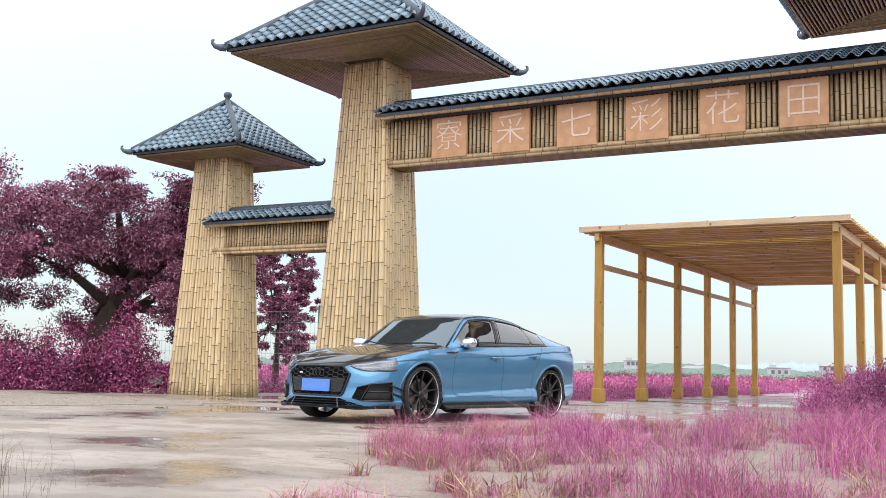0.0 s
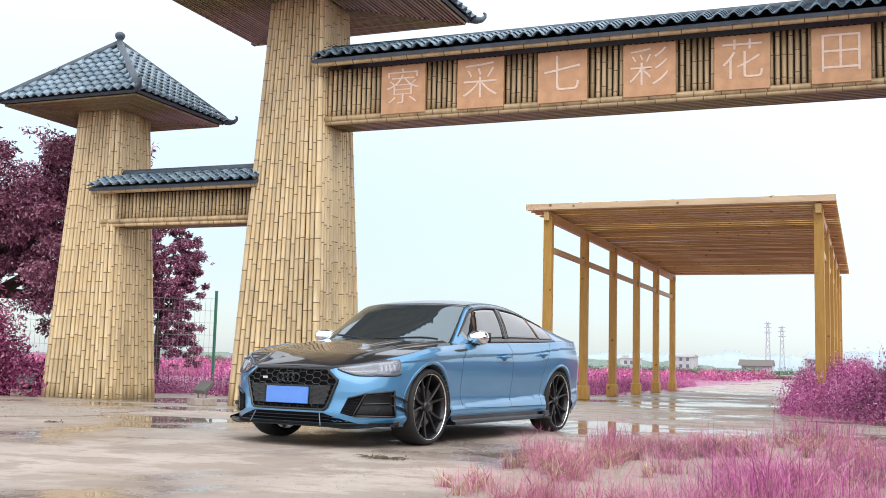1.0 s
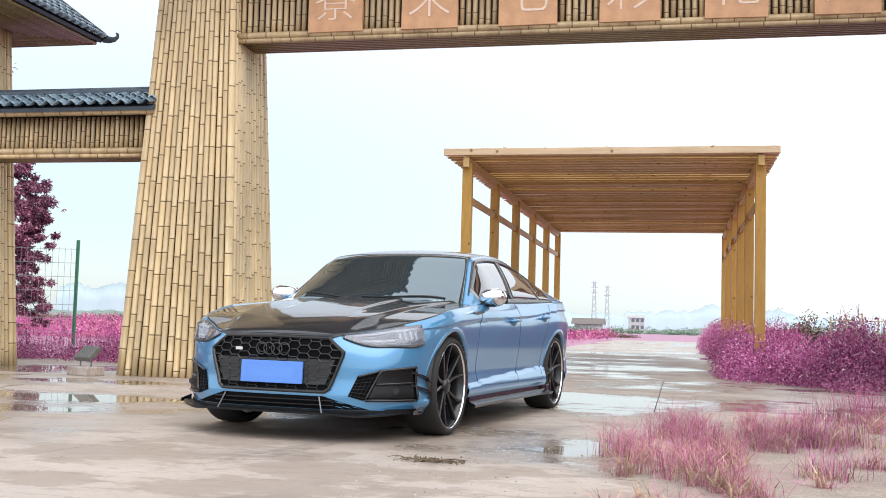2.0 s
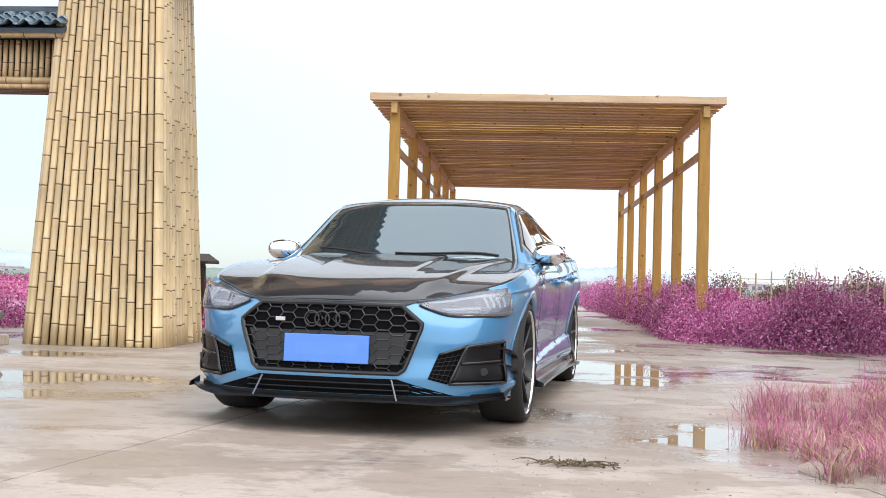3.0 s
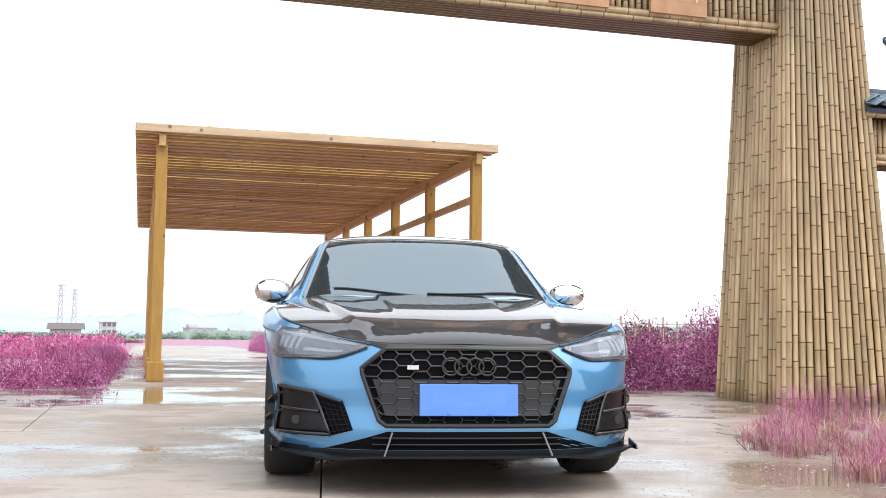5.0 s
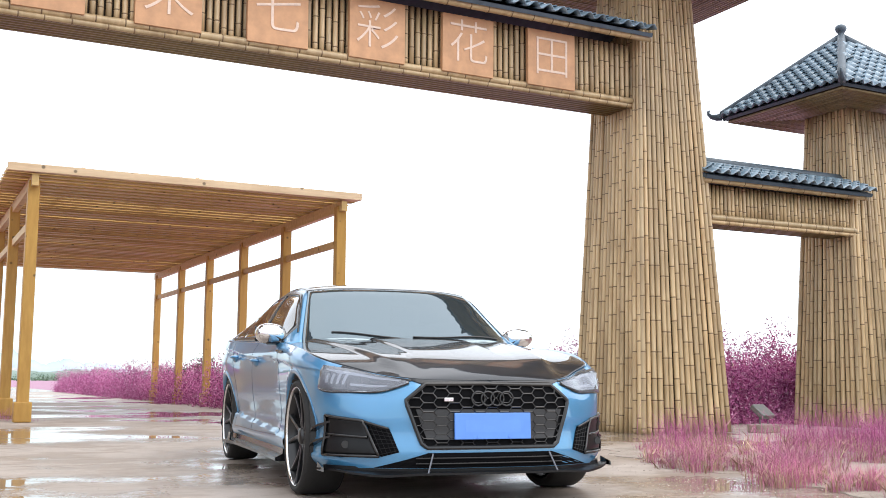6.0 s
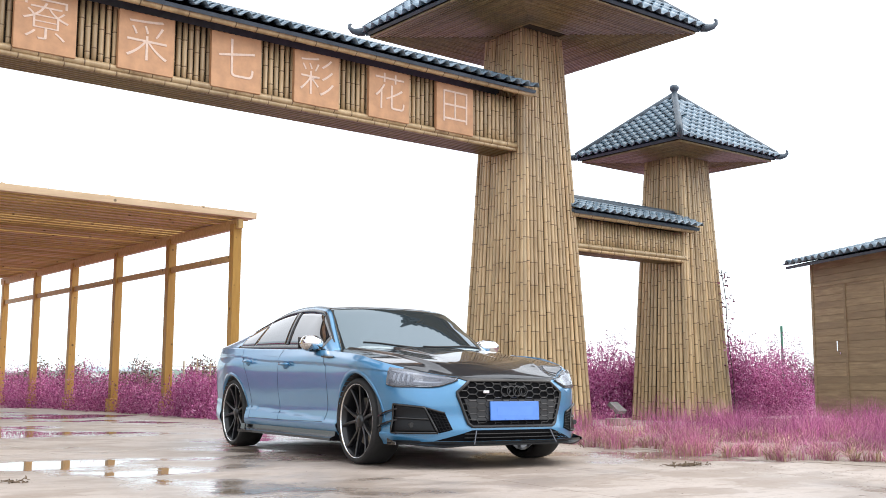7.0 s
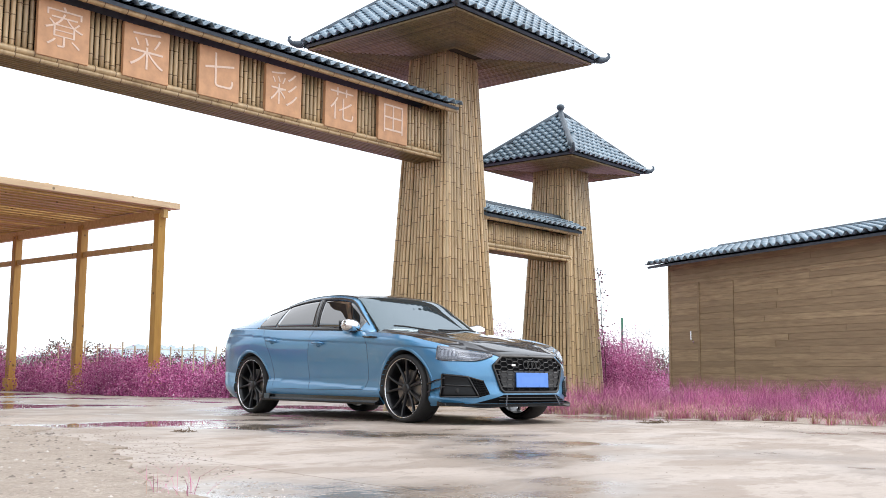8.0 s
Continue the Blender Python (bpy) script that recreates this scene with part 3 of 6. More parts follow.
def paint_material():
    k = Nodes("blue_paint")
    fl = k.noise(900, 2, 0.5, k.coords())
    mott = k.noise(2.2, 3, 0.5, k.coords())
    c = k.mix(k.ramp(fl, [(0.35, 0.0), (0.7, 1.0)]), (0.037, 0.185, 0.375), (0.080, 0.285, 0.505))
    c = k.mix(k.ramp(mott, [(0.4, 0.0), (0.8, 0.25)]), c, (0.085, 0.31, 0.46))
    k.col(c)
    k.set(Roughness=0.36, Metallic=0.38, Coat_Weight=1.0, Coat_IOR=1.65, Coat_Roughness=0.02)
    return k.m


def carbon_material():
    k = Nodes("carbon_bonnet")
    w = k.n("ShaderNodeTexChecker", Scale=220.0)
    k.l(k.coords(), w.inputs["Vector"])
    k.col(k.mix(w.outputs["Fac"], (0.006, 0.007, 0.010), (0.014, 0.015, 0.018)))
    k.set(Roughness=0.35, Specular_IOR_Level=0.1, Coat_Weight=1.0, Coat_Roughness=0.006, Coat_IOR=1.42)
    return k.m


PAINT = paint_material()
CARBON = carbon_material()
GLOSS = plain("gloss_black_trim", (0.008, 0.008, 0.009), 0.2, 0, 60, 0.2, 0.15)
MATT = plain("matt_black_plastic", (0.02, 0.02, 0.021), 0.55, 0, 90, 0.3)
RUBBER = plain("tyre_rubber", (0.018, 0.017, 0.017), 0.75, 0, 60, 0.35)
CHROME = plain("satin_silver", (0.80, 0.81, 0.82), 0.12, 1.0, 30, 0.04)
RIM = plain("black_rim", (0.014, 0.014, 0.016), 0.32, 0.2, 40, 0.2, 0.25)
STEEL = plain("brake_steel", (0.35, 0.34, 0.33), 0.35, 1.0, 80, 0.3)
PLATE = plain("blue_plate", (0.10, 0.25, 0.70), 0.4, 0, 12, 0.12)
PLATE_BAR = plain("plate_bar", (0.108, 0.26, 0.71), 0.4, 0, 12, 0.1)
LAMPGREY = plain("lamp_housing", (0.17, 0.18, 0.21), 0.35, 0.3, 30, 0.3)
GRILLE_BACK = plain("grille_backing", (0.004, 0.004, 0.005), 0.9, 0, 40, 0.2, spec=0.1)
INLET_BLACK = plain("inlet_black", (0.007, 0.007, 0.008), 0.35, 0, 40, 0.2, spec=0.25)
PANEL = plain("satin_black_panel", (0.016, 0.016, 0.018), 0.45, 0, 50, 0.25)
LIGHT_ROD = plain("light_rod", (0.66, 0.68, 0.73), 0.2, 0.2, 30, 0.1)
SEAM = plain("shut_line", (0.02, 0.05, 0.09), 0.6, 0, 40, 0.2)
INSIDE = plain("cabin_trim", (0.025, 0.024, 0.024), 0.7, 0, 50, 0.3)


def glass_material(name, tint, alpha, ior=1.5):
    k = Nodes(name)
    k.col(tint)
    k.set(Roughness=0.015, Transmission_Weight=alpha, IOR=1.48, Coat_Weight=1.0 if ior > 1.6 else 0.0, Coat_IOR=ior, Coat_Roughness=0.01)
    return k.m


TINTED = glass_material("tinted_glass", (0.010, 0.012, 0.015), 0.0, 1.9)
SCREEN = glass_material("screen_glass", (0.07, 0.09, 0.10), 0.6, 1.5)
screen_in = SCREEN.node_tree.nodes["Principled BSDF"].inputs
screen_in["IOR"].default_value = 2.9
screen_in["Specular Tint"].default_value = (0.76, 0.92, 1.0, 1)
LENS = glass_material("lamp_glass", (0.68, 0.71, 0.77), 0.92, 1.45)


def smooth_curve(xs, ys):
    """A Catmull-Rom curve through points; ys may be tuples."""
    xs, ys = np.array(xs, float), np.array(ys, float)
    if ys.ndim == 1:
        ys = ys[:, None]
    d = np.diff(ys, axis=0) / np.diff(xs)[:, None]
    t = np.vstack([d[:1], (d[1:] + d[:-1]) / 2, d[-1:]])

    def at(x):
        i = int(min(max(np.searchsorted(xs, x) - 1, 0), len(xs) - 2))
        h = xs[i + 1] - xs[i]
        u = min(max((x - xs[i]) / h, 0.0), 1.0)
        a, b, c, e = 2 * u**3 - 3 * u**2 + 1, u**3 - 2 * u**2 + u, -2 * u**3 + 3 * u**2, u**3 - u**2
        out = a * ys[i] + b * h * t[i] + c * ys[i + 1] + e * h * t[i + 1]
        return out if len(out) > 1 else float(out[0])

    return at


# plan of the widest line, from the nose's middle round the left side to the tail's middle
STN = list(range(18))
PLAN = smooth_curve(STN, [(0, -2.292), (0.27, -2.284), (0.48, -2.243), (0.688, -2.112), (0.838, -1.935), (0.900, -1.71), (0.918, -1.41), (0.905, -1.0),
                          (0.898, -0.6), (0.898, 0.0), (0.903, 0.6), (0.915, 1.0), (0.925, 1.41), (0.905, 1.8), (0.83, 2.14), (0.64, 2.33), (0.36, 2.405), (0, 2.43)])
SHZ = smooth_curve(STN, [0.664, 0.666, 0.676, 0.706, 0.750, 0.796, 0.852, 0.886, 0.912, 0.932, 0.950, 0.965, 0.985, 1.0, 1.008, 1.004, 1.0, 1.0])
Z_F, Z_S, Z_R = [0.202, 0.285, 0.38, 0.47, 0.55, 0.61], [0.17, 0.275, 0.42, 0.60, 0.76, 0.85], [0.25, 0.36, 0.5, 0.65, 0.78, 0.88]
I_F, I_S, I_R = [0.012, 0.0, 0.012, 0.012, 0.016, 0.03, 0.06], [0.075, 0.008, 0.030, 0.014, 0.000, 0.006, 0.052], [0.12, 0.03, 0.0, 0.0, 0.01, 0.03, 0.085]


def ease(a, b, x):
    x = min(max((x - a) / (b - a), 0.0), 1.0)
    return x * x * (3 - 2 * x)


def shell_point(s, j):
    """The body's skin: s along the plan, j from the sill (0) to the shoulder (6)."""
    s = max(s, 0.0)
    p, q = PLAN(max(s - 0.02, 0)), PLAN(min(s + 0.02, 17))
    tx, ty = q[0] - p[0], q[1] - p[1]
    ln = math.hypot(tx, ty)
    nx, ny = ty / ln, -tx / ln
    if s < 0.02 or s > 16.98:
        nx, ny = 0.0, (-1.0 if s < 1 else 1.0)
    f, r = 1 - ease(2.6, 5.0, s), ease(13.0, 15.0, s)
    sd = 1 - f - r
    sh = SHZ(s)
    zs = [f * Z_F[i] + sd * Z_S[i] + r * Z_R[i] for i in range(6)]
    top = zs[5]
    lim = sh - 0.05
    if top > lim:
        zs = [zs[0] + (z - zs[0]) * (lim - zs[0]) / (top - zs[0]) for z in zs]
    zs.append(sh)
    ins = [f * I_F[i] + sd * I_S[i] + r * I_R[i] for i in range(7)]
    # flared shoulders over the wheels
    for c in (6.0, 12.0):
        g = math.exp(-((s - c) / 0.8) ** 2)
        ins[4] -= 0.010 * g
        ins[5] -= 0.016 * g
        ins[6] -= 0.012 * g
    g = math.exp(-((s - 3.3) / 0.9) ** 2)
    ins[4] += 0.012 * g
    ins[5] += 0.034 * g
    ins[6] += 0.062 * g
    zz, ii = smooth_curve(range(7), zs)(j), smooth_curve(range(7), ins)(j)
    # pressed lines along the flank: a fold under the shoulder and one above the sill
    if sd > 0.02:
        fold = 0.795 + 0.022 * (s - 8.0) + 0.02 * math.exp(-((s - 12) / 1.2) ** 2)
        if zz < fold:
            ii += 0.014 * sd * math.exp(-(fold - zz) / 0.09)
        low = 0.335 + 0.022 * (s - 8.0)
        if zz > low:
            ii += 0.016 * sd * math.exp(-(zz - low) / 0.08)
    c = PLAN(s)
    return Vector((max(0.0, c[0] - nx * ii), c[1] - ny * ii, zz))


ARCH_Y, ARCH_Z, ARCH_R = 1.4125, 0.335, 0.372


def body_shell():
    ss = sorted(set(list(np.linspace(0, 4, 41)) + list(np.linspace(4, 8, 70)) + list(np.linspace(8, 10.2, 18)) + list(np.linspace(10.2, 13.4, 70)) + list(np.linspace(13.4, 17, 30))))
    js = list(np.linspace(0, 6, 61))
    bm = bmesh.new()
    sides = []
    for sx in (1, -1):
        grid = []
        for s in ss:
            col = [shell_point(s, j) for j in js]
            e = col[-1]
            col.append(e + Vector((-0.03 if e.x > 0.05 else 0, 0.03 if s < 2.5 else (-0.03 if s > 15 else 0), -0.02)))
            grid.append([bm.verts.new((sx * max(v.x, 0), v.y, v.z)) for v in col])
        for a, b in zip(grid, grid[1:]):
            for i in range(len(a) - 1):
                q = (a[i], b[i], b[i + 1], a[i + 1]) if sx > 0 else (a[i], a[i + 1], b[i + 1], b[i])
                bm.faces.new(q)
    bmesh.ops.remove_doubles(bm, verts=bm.verts, dist=0.0004)
    dead = []
    for f in bm.faces:
        c = f.calc_center_median()
        if abs(c.x) > 0.6 and math.hypot(abs(c.y) - ARCH_Y, c.z - ARCH_Z) < ARCH_R:
            dead.append(f)
    bmesh.ops.delete(bm, geom=dead, context="FACES")
    for v in bm.verts:
        if abs(v.co.x) > 0.6:
            dy, dz = abs(v.co.y) - ARCH_Y, v.co.z - ARCH_Z
            d = math.hypot(dy, dz)
            if d < ARCH_R * 1.07 and v.is_boundary and v.co.z > 0.19:
                k = ARCH_R / d
                v.co.y = math.copysign(ARCH_Y + dy * k, v.co.y)
                v.co.z = ARCH_Z + dz * k
    bmesh.ops.recalc_face_normals(bm, faces=bm.faces)
    return bm


SH_TABLE = np.array([tuple(shell_point(s, 6)) for s in np.linspace(0, 17, 700)])


def shoulder_at(y):
    """Half width and height of the shoulder at y."""
    return float(np.interp(y, SH_TABLE[:, 1], SH_TABLE[:, 0])), float(np.interp(y, SH_TABLE[:, 1], SH_TABLE[:, 2]))


def grid_mesh(rows, mirror=False, thick=0.0, flip=False):
    """A bmesh over a grid of points; mirrored in x if wanted; given thickness along its normals."""
    bm = bmesh.new()
    for sx in (1, -1) if mirror else (1,):
        vs = [[bm.verts.new((sx * p[0], p[1], p[2])) for p in r] for r in rows]
        for a, b in zip(vs, vs[1:]):
            for i in range(len(a) - 1):
                q = (a[i], a[i + 1], b[i + 1], b[i])
                try:
                    bm.faces.new(q if (sx > 0) != flip else q[::-1])
                except ValueError:
                    pass
    bmesh.ops.remove_doubles(bm, verts=bm.verts, dist=0.0004)
    bmesh.ops.recalc_face_normals(bm, faces=bm.faces)
    if thick:
        bmesh.ops.solidify(bm, geom=bm.faces[:], thickness=thick)
    return bm


CARM = pose(-0.99, -3.97, 0, 0, 0, -7.9)
car = thing("car", CARM, "metallic blue sporty saloon with a black bonnet parked on wet concrete", "car")
shell = body_shell()
TREE = BVHTree.FromBMesh(shell)
body = part("body", shell, PAINT, car, "metallic light-blue paint", smooth=True)


def front(x, z, off=0.0):
    """The nose's skin at (x, z), off metres proud of it."""
    hit = TREE.ray_cast(Vector((x, -4, z)), Vector((0, 1, 0)))
    if hit[0] is None or hit[0].y > -1.2:
        return Vector((x, -1.75, z))
    n = hit[1]
    n = n if n.y < 0 else -n
    return hit[0] + n * off


def flank(y, z, off=0.0, sx=1):
    hit = TREE.ray_cast(Vector((sx * 3, y, z)), Vector((-sx, 0, 0)))
    if hit[0] is None or abs(hit[0].x) < 0.4:
        return Vector((sx * 0.88, y, z))
    n = hit[1]
    n = n if n.x * sx > 0 else -n
    return hit[0] + n * off


def front_patch(rows, off=0.006, thick=0.012, mirror=False):
    bm = grid_mesh([[front(x, z, off) for x, z in r] for r in rows], mirror, 0)
    if thick:
        bmesh.ops.solidify(bm, geom=bm.faces[:], thickness=thick)
    return bm


# bonnet
def bonnet():
    nose = SH_TABLE[0, 1]
    ys = [nose + d for d in (0.0005, 0.003, 0.008, 0.017, 0.03, 0.05, 0.075, 0.105, 0.145, 0.195)] + list(np.linspace(nose + 0.25, -0.90, 28))
    zc = smooth_curve([nose, -2.19, -2.12, -2.0, -1.8, -1.4, -1.1, -0.9], [0.667, 0.690, 0.716, 0.752, 0.798, 0.862, 0.900, 0.922])
    rows = []
    for y in ys:
        w, ze = shoulder_at(y)
        w = max(w - 0.012, 0.002)
        row = []
        for i in range(81):
            u = i / 80
            x = u * w
            z = ze + (max(zc(y), ze) - ze) * (1 - u ** (2.0 + 5.0 * ease(-1.45, -0.92, y)))
            f = ease(-2.23, -1.85, y)
            # short raised edges before the windscreen and a long fold running in towards the grille
            g = ease(-1.80, -1.15, y)
            ridge = 0.30 + 0.05 * (y + 1.0)
            z += 0.013 * g * (1 - ease(ridge, ridge + 0.03, x))
            fold = 0.66 + 0.185 * (y + 0.95)
            z += 0.009 * f * (1 - ease(fold, fold + 0.05, x)) + 0.008 * f * max(0.0, 1 - abs(x - fold) / (0.16 if x < fold else 0.05))
            row.append((x, y + 0.19 * u * u * ease(-1.9, -0.95, y), z + 0.003))
        rows.append(row)
    return grid_mesh(rows, True, 0.012)


hood = part("bonnet", bonnet(), CARBON, car, "glossy black carbon bonnet", smooth=True)

# cabin: belt, rail and middle lines
RAIL = smooth_curve([-0.80, -0.74, -0.5, -0.26, -0.05, 0.2, 0.5, 0.8, 1.05, 1.3, 1.55, 1.8, 2.1], [
    (0.758, 0.882), (0.745, 0.925), (0.678, 1.102), (0.610, 1.272), (0.590, 1.316), (0.586, 1.336), (0.590, 1.332), (0.602, 1.298), (0.624, 1.244), (0.656, 1.180), (0.692, 1.118), (0.732, 1.060), (0.75, 1.012)])
MID = smooth_curve([-1.02, -0.96, -0.75, -0.55, -0.35, -0.2, 0.0, 0.4, 0.7, 1.0, 1.3, 1.6, 1.9, 2.1, 2.25], [0.886, 0.925, 1.058, 1.182, 1.296, 1.336, 1.366, 1.388, 1.380, 1.340, 1.275, 1.192, 1.104, 1.044, 1.016])


def cabin(y, t, off=0.0):
    """The cabin's skin: t 0 at the belt, 0.5 at the roof rail, 1 in the middle."""
    xb, zb = shoulder_at(min(max(y, -0.80), 2.15))
    xb -= 0.012
    xr, zr = RAIL(min(max(y, -0.80), 2.1))
    if t <= 0.5:
        u = t * 2
        x, z = xb + (xr - xb) * u, zb + (zr - zb) * u
        bulge = 0.022 * 4 * u * (1 - u) * min(1, (zr - zb) / 0.3)
        return Vector((x + bulge * 0.9 + off, y, z + bulge * 0.35 + off * 0.3))
    u = (t - 0.5) * 2
    bow = 0.20 - 0.11 * ease(-0.74, -0.24, y)
    sweep_y = y - bow * (1 - (1 - u) ** 2) * (1 - ease(-0.1, 0.45, y)) + 0.16 * (1 - (1 - u) ** 2) * ease(1.0, 1.5, y)
    zm = MID(min(max(sweep_y, -1.02), 2.25))
    z = zr + (zm - zr) * (1 - (1 - u) ** 2.2)
    return Vector((xr * (1 - u), sweep_y, z + off))


def cabin_patch(y0, y1, t0, t1, ny, nt, off, thick, side=0, lean0=0.0, lean1=0.0):
    """A solid field of the cabin's skin, on one side or right across the car; lean0, lean1: how far its ends slant backwards towards the roof."""
    rings = []
    for j in range(ny + 1):
        layers = []
        for o in (off, off - thick):
            row = []
            for i in range(nt + 1):
                t = t0 + (t1 - t0) * i / nt
                a, b = y0 + lean0 * t * 2, y1 + lean1 * t * 2
                p = cabin(a + (b - a) * j / ny, t, o)
                row.append(Vector(((side or 1) * p.x, p.y, p.z)))
            if not side:
                row += [Vector((-p.x, p.y, p.z)) for p in reversed(row[:-1])]
            layers.append(row)
        rings.append(layers[0] + layers[1][::-1])
    return sweep(rings)


for sd in (1, -1):
    part("cabin_side", cabin_patch(-0.79, 2.1, 0.0, 0.512, 60, 14, 0.0, 0.02, side=sd), PAINT, car, smooth=True)
    for nm, a, b, la, lb in (("front_side_window", -0.60, 0.155, 0.0, 0.17), ("rear_side_window", 0.215, 0.985, 0.17, -0.06), ("quarter_window", 1.0, 1.30, -0.06, 0.0)):
        part(nm, cabin_patch(a, b, 0.05, 0.43, 16, 8, 0.004, 0.006, side=sd, lean0=la, lean1=lb), TINTED, car, "dark tinted glass", smooth=True)
    part("window_frame", cabin_patch(-0.66, 1.33, 0.435, 0.470, 40, 2, 0.006, 0.006, side=sd), GLOSS, car, smooth=True)
    part("belt_trim", cabin_patch(-0.66, 1.33, 0.0, 0.045, 40, 2, 0.006, 0.006, side=sd), GLOSS, car, smooth=True)
    part("window_pillar", cabin_patch(0.15, 0.22, 0.03, 0.45, 3, 8, 0.006, 0.006, side=sd, lean0=0.17, lean1=0.17), GLOSS, car, smooth=True)
part("windscreen", cabin_patch(-0.80, -0.235, 0.514, 1.0, 28, 20, 0.004, 0.006), SCREEN, car, "clear glass windscreen", smooth=True)
part("roof", cabin_patch(-0.245, 1.05, 0.510, 1.0, 30, 16, 0.004, 0.02), CARBON, car, "gloss black roof", smooth=True)
part("rear_window", cabin_patch(1.03, 1.82, 0.530, 1.0, 18, 14, 0.003, 0.006), TINTED, car, smooth=True)


def deck():
    rows = []
    for y in list(np.linspace(1.75, 2.25, 12)) + [2.28, 2.295, 2.305]:
        w, ze = shoulder_at(y)
        rows.append([(w * i / 16, y, ze + 0.018 * (1 - (i / 16) ** 2)) for i in range(17)])
    return grid_mesh(rows, True, 0.012)


part("boot_lid", deck(), PAINT, car, smooth=True)
part("cowl", grid_mesh([[(x, -0.96 + 0.22 * (x / 0.8) ** 2, 0.904 - 0.02 * (x / 0.8) ** 2) for x in np.linspace(-0.79, 0.79, 17)], [(x, -0.78 + 0.14 * (x / 0.8) ** 2, 0.912 - 0.02 * (x / 0.8) ** 2) for x in np.linspace(-0.79, 0.79, 17)]], thick=0.02), MATT, car)
for x0, x1 in ((0.62, -0.02), (0.02, -0.55)):
    arm = []
    for u in np.linspace(0, 1, 9):
        x, y = x0 + (x1 - x0) * u, -0.770 + 0.035 * u
        p = cabin(y, 1 - abs(x) / RAIL(y)[0] / 2, 0.010)
        arm.append((x, p.y, p.z))
    part("wiper", tube(arm, [0.007] * 4 + [0.005] * 5, 6), MATT, car)

# cabin inside
part("dashboard", box(-0.66, 0.66, -0.72, -0.42, 0.76, 0.925, 0.04), INSIDE, car)
part("cabin_floor", box(-0.76, 0.76, -0.7, 1.9, 0.25, 0.5, 0.02), INSIDE, car)
for x in (-0.37, 0.37):
    seat = part("seat", box(-0.25, 0.25, -0.15, 0.35, 0.48, 0.60, 0.05), INSIDE, car, m=pose(x, 0, 0))
    part("seat_back", box(-0.24, 0.24, -0.06, 0.06, 0, 0.55, 0.05), INSIDE, seat, m=pose(0, 0.35, 0.55, -14))
    part("headrest", box(-0.12, 0.12, -0.05, 0.05, 0, 0.17, 0.04), INSIDE, seat, m=pose(0, 0.50, 1.08, -10))
part("rear_bench", box(-0.6, 0.6, 1.15, 1.3, 0.5, 1.06, 0.05), INSIDE, car)
part("rear_view_mirror", box(-0.11, 0.11, -0.015, 0.015, -0.035, 0.035, 0.012), MATT, car, m=pose(0, -0.36, 1.215, 8))
sw = [(0.18 * math.cos(a), 0, 0.18 * math.sin(a)) for a in np.linspace(0, 2 * math.pi, 25)]
part("steering_wheel", tube(sw, 0.014, 6), INSIDE, car, m=pose(0.37, -0.34, 0.90, -25))

# grille: frame, backing and honeycomb
HEX = [(0.0, 0.643), (0.365, 0.640), (0.468, 0.558), (0.463, 0.530), (0.392, 0.332), (0.362, 0.311), (0.0, 0.311)]
half = HEX
outline = half + [(-x, z) for x, z in reversed(half[1:-1])]


def hex_w(z):
    """Half width of the grille at height z."""
    e = half[1:-1]
    for (xa, za), (xb, zb) in zip(e, e[1:]):
        if zb <= z <= za:
            return xa + (xb - xa) * (za - z) / (za - zb + 1e-9)
    return 0.345 if z > 0.6 else 0.36


zz = list(np.linspace(0.640, 0.312, 16))
grille = part("grille", front_patch([[(hex_w(z) * u, z) for u in np.linspace(-1, 1, 25)] for z in zz], 0.004, 0.004), GRILLE_BACK, car, "black honeycomb grille")
frame_pts = []
for a, b in zip(outline, outline[1:] + outline[:1]):
    n = max(2, int(math.hypot(a[0] - b[0], a[1] - b[1]) / 0.03))
    frame_pts += [front(a[0] + (b[0] - a[0]) * i / n, a[1] + (b[1] - a[1]) * i / n, 0.010) for i in range(n)]
frame_pts.append(frame_pts[0])
part("grille_frame", tube(frame_pts, 0.013, 8), GLOSS, grille, "gloss black frame")
part("grille_panel", front_patch([[(min(hex_w(z) - 0.035, 0.43) * u, z) for u in np.linspace(-1, 1, 25)] for z in np.linspace(0.512, 0.352, 8)], 0.012, 0.004), PANEL, grille, "satin black filled lower panel")
cell_w, cell_h = 0.090, 0.047
ribs = bmesh.new()


def in_hex(x, z):
    z = min(max(z, 0.316), 0.636)
    w = hex_w(z) - 0.006
    return min(max(x, -w), w), z


for col in range(-7, 8):
    for row_i in range(9):
        cx = col * cell_w * 0.79
        cz = 0.640 - cell_h * (row_i + (0.5 if col % 2 else 0.0))
        if abs(cx) > hex_w(min(max(cz, 0.316), 0.636)) + 0.03 or cz < 0.30:
            continue
        pts = [in_hex(cx + dx * cell_w * 0.5, cz + dz * cell_h * 0.5) for dx, dz in ((-0.58, -1), (0.58, -1), (1.0, 0), (0.58, 1), (-0.58, 1), (-1.0, 0), (-0.58, -1))]
        t = tube([front(x, zq, 0.013) for x, zq in pts], 0.0040 if cz > 0.50 else 0.0028, 5)
        me = bpy.data.meshes.new("tmp")
        t.to_mesh(me)
        t.free()
        ribs.from_mesh(me)
        bpy.data.meshes.remove(me)
tagged(part("grille_mesh", ribs, GLOSS, grille, "gloss black honeycomb ribs"), kind="stuff")
for i in range(4):
    c = front((i - 1.5) * 0.0545, 0.566, 0.022)
    ring = [(c.x + 0.0375 * math.cos(a), c.y, c.z + 0.0375 * math.sin(a)) for a in np.linspace(0, 2 * math.pi, 29)]
    part("emblem_ring", tube(ring, 0.0055, 8), GLOSS, grille, "gloss black emblem ring", smooth=True)
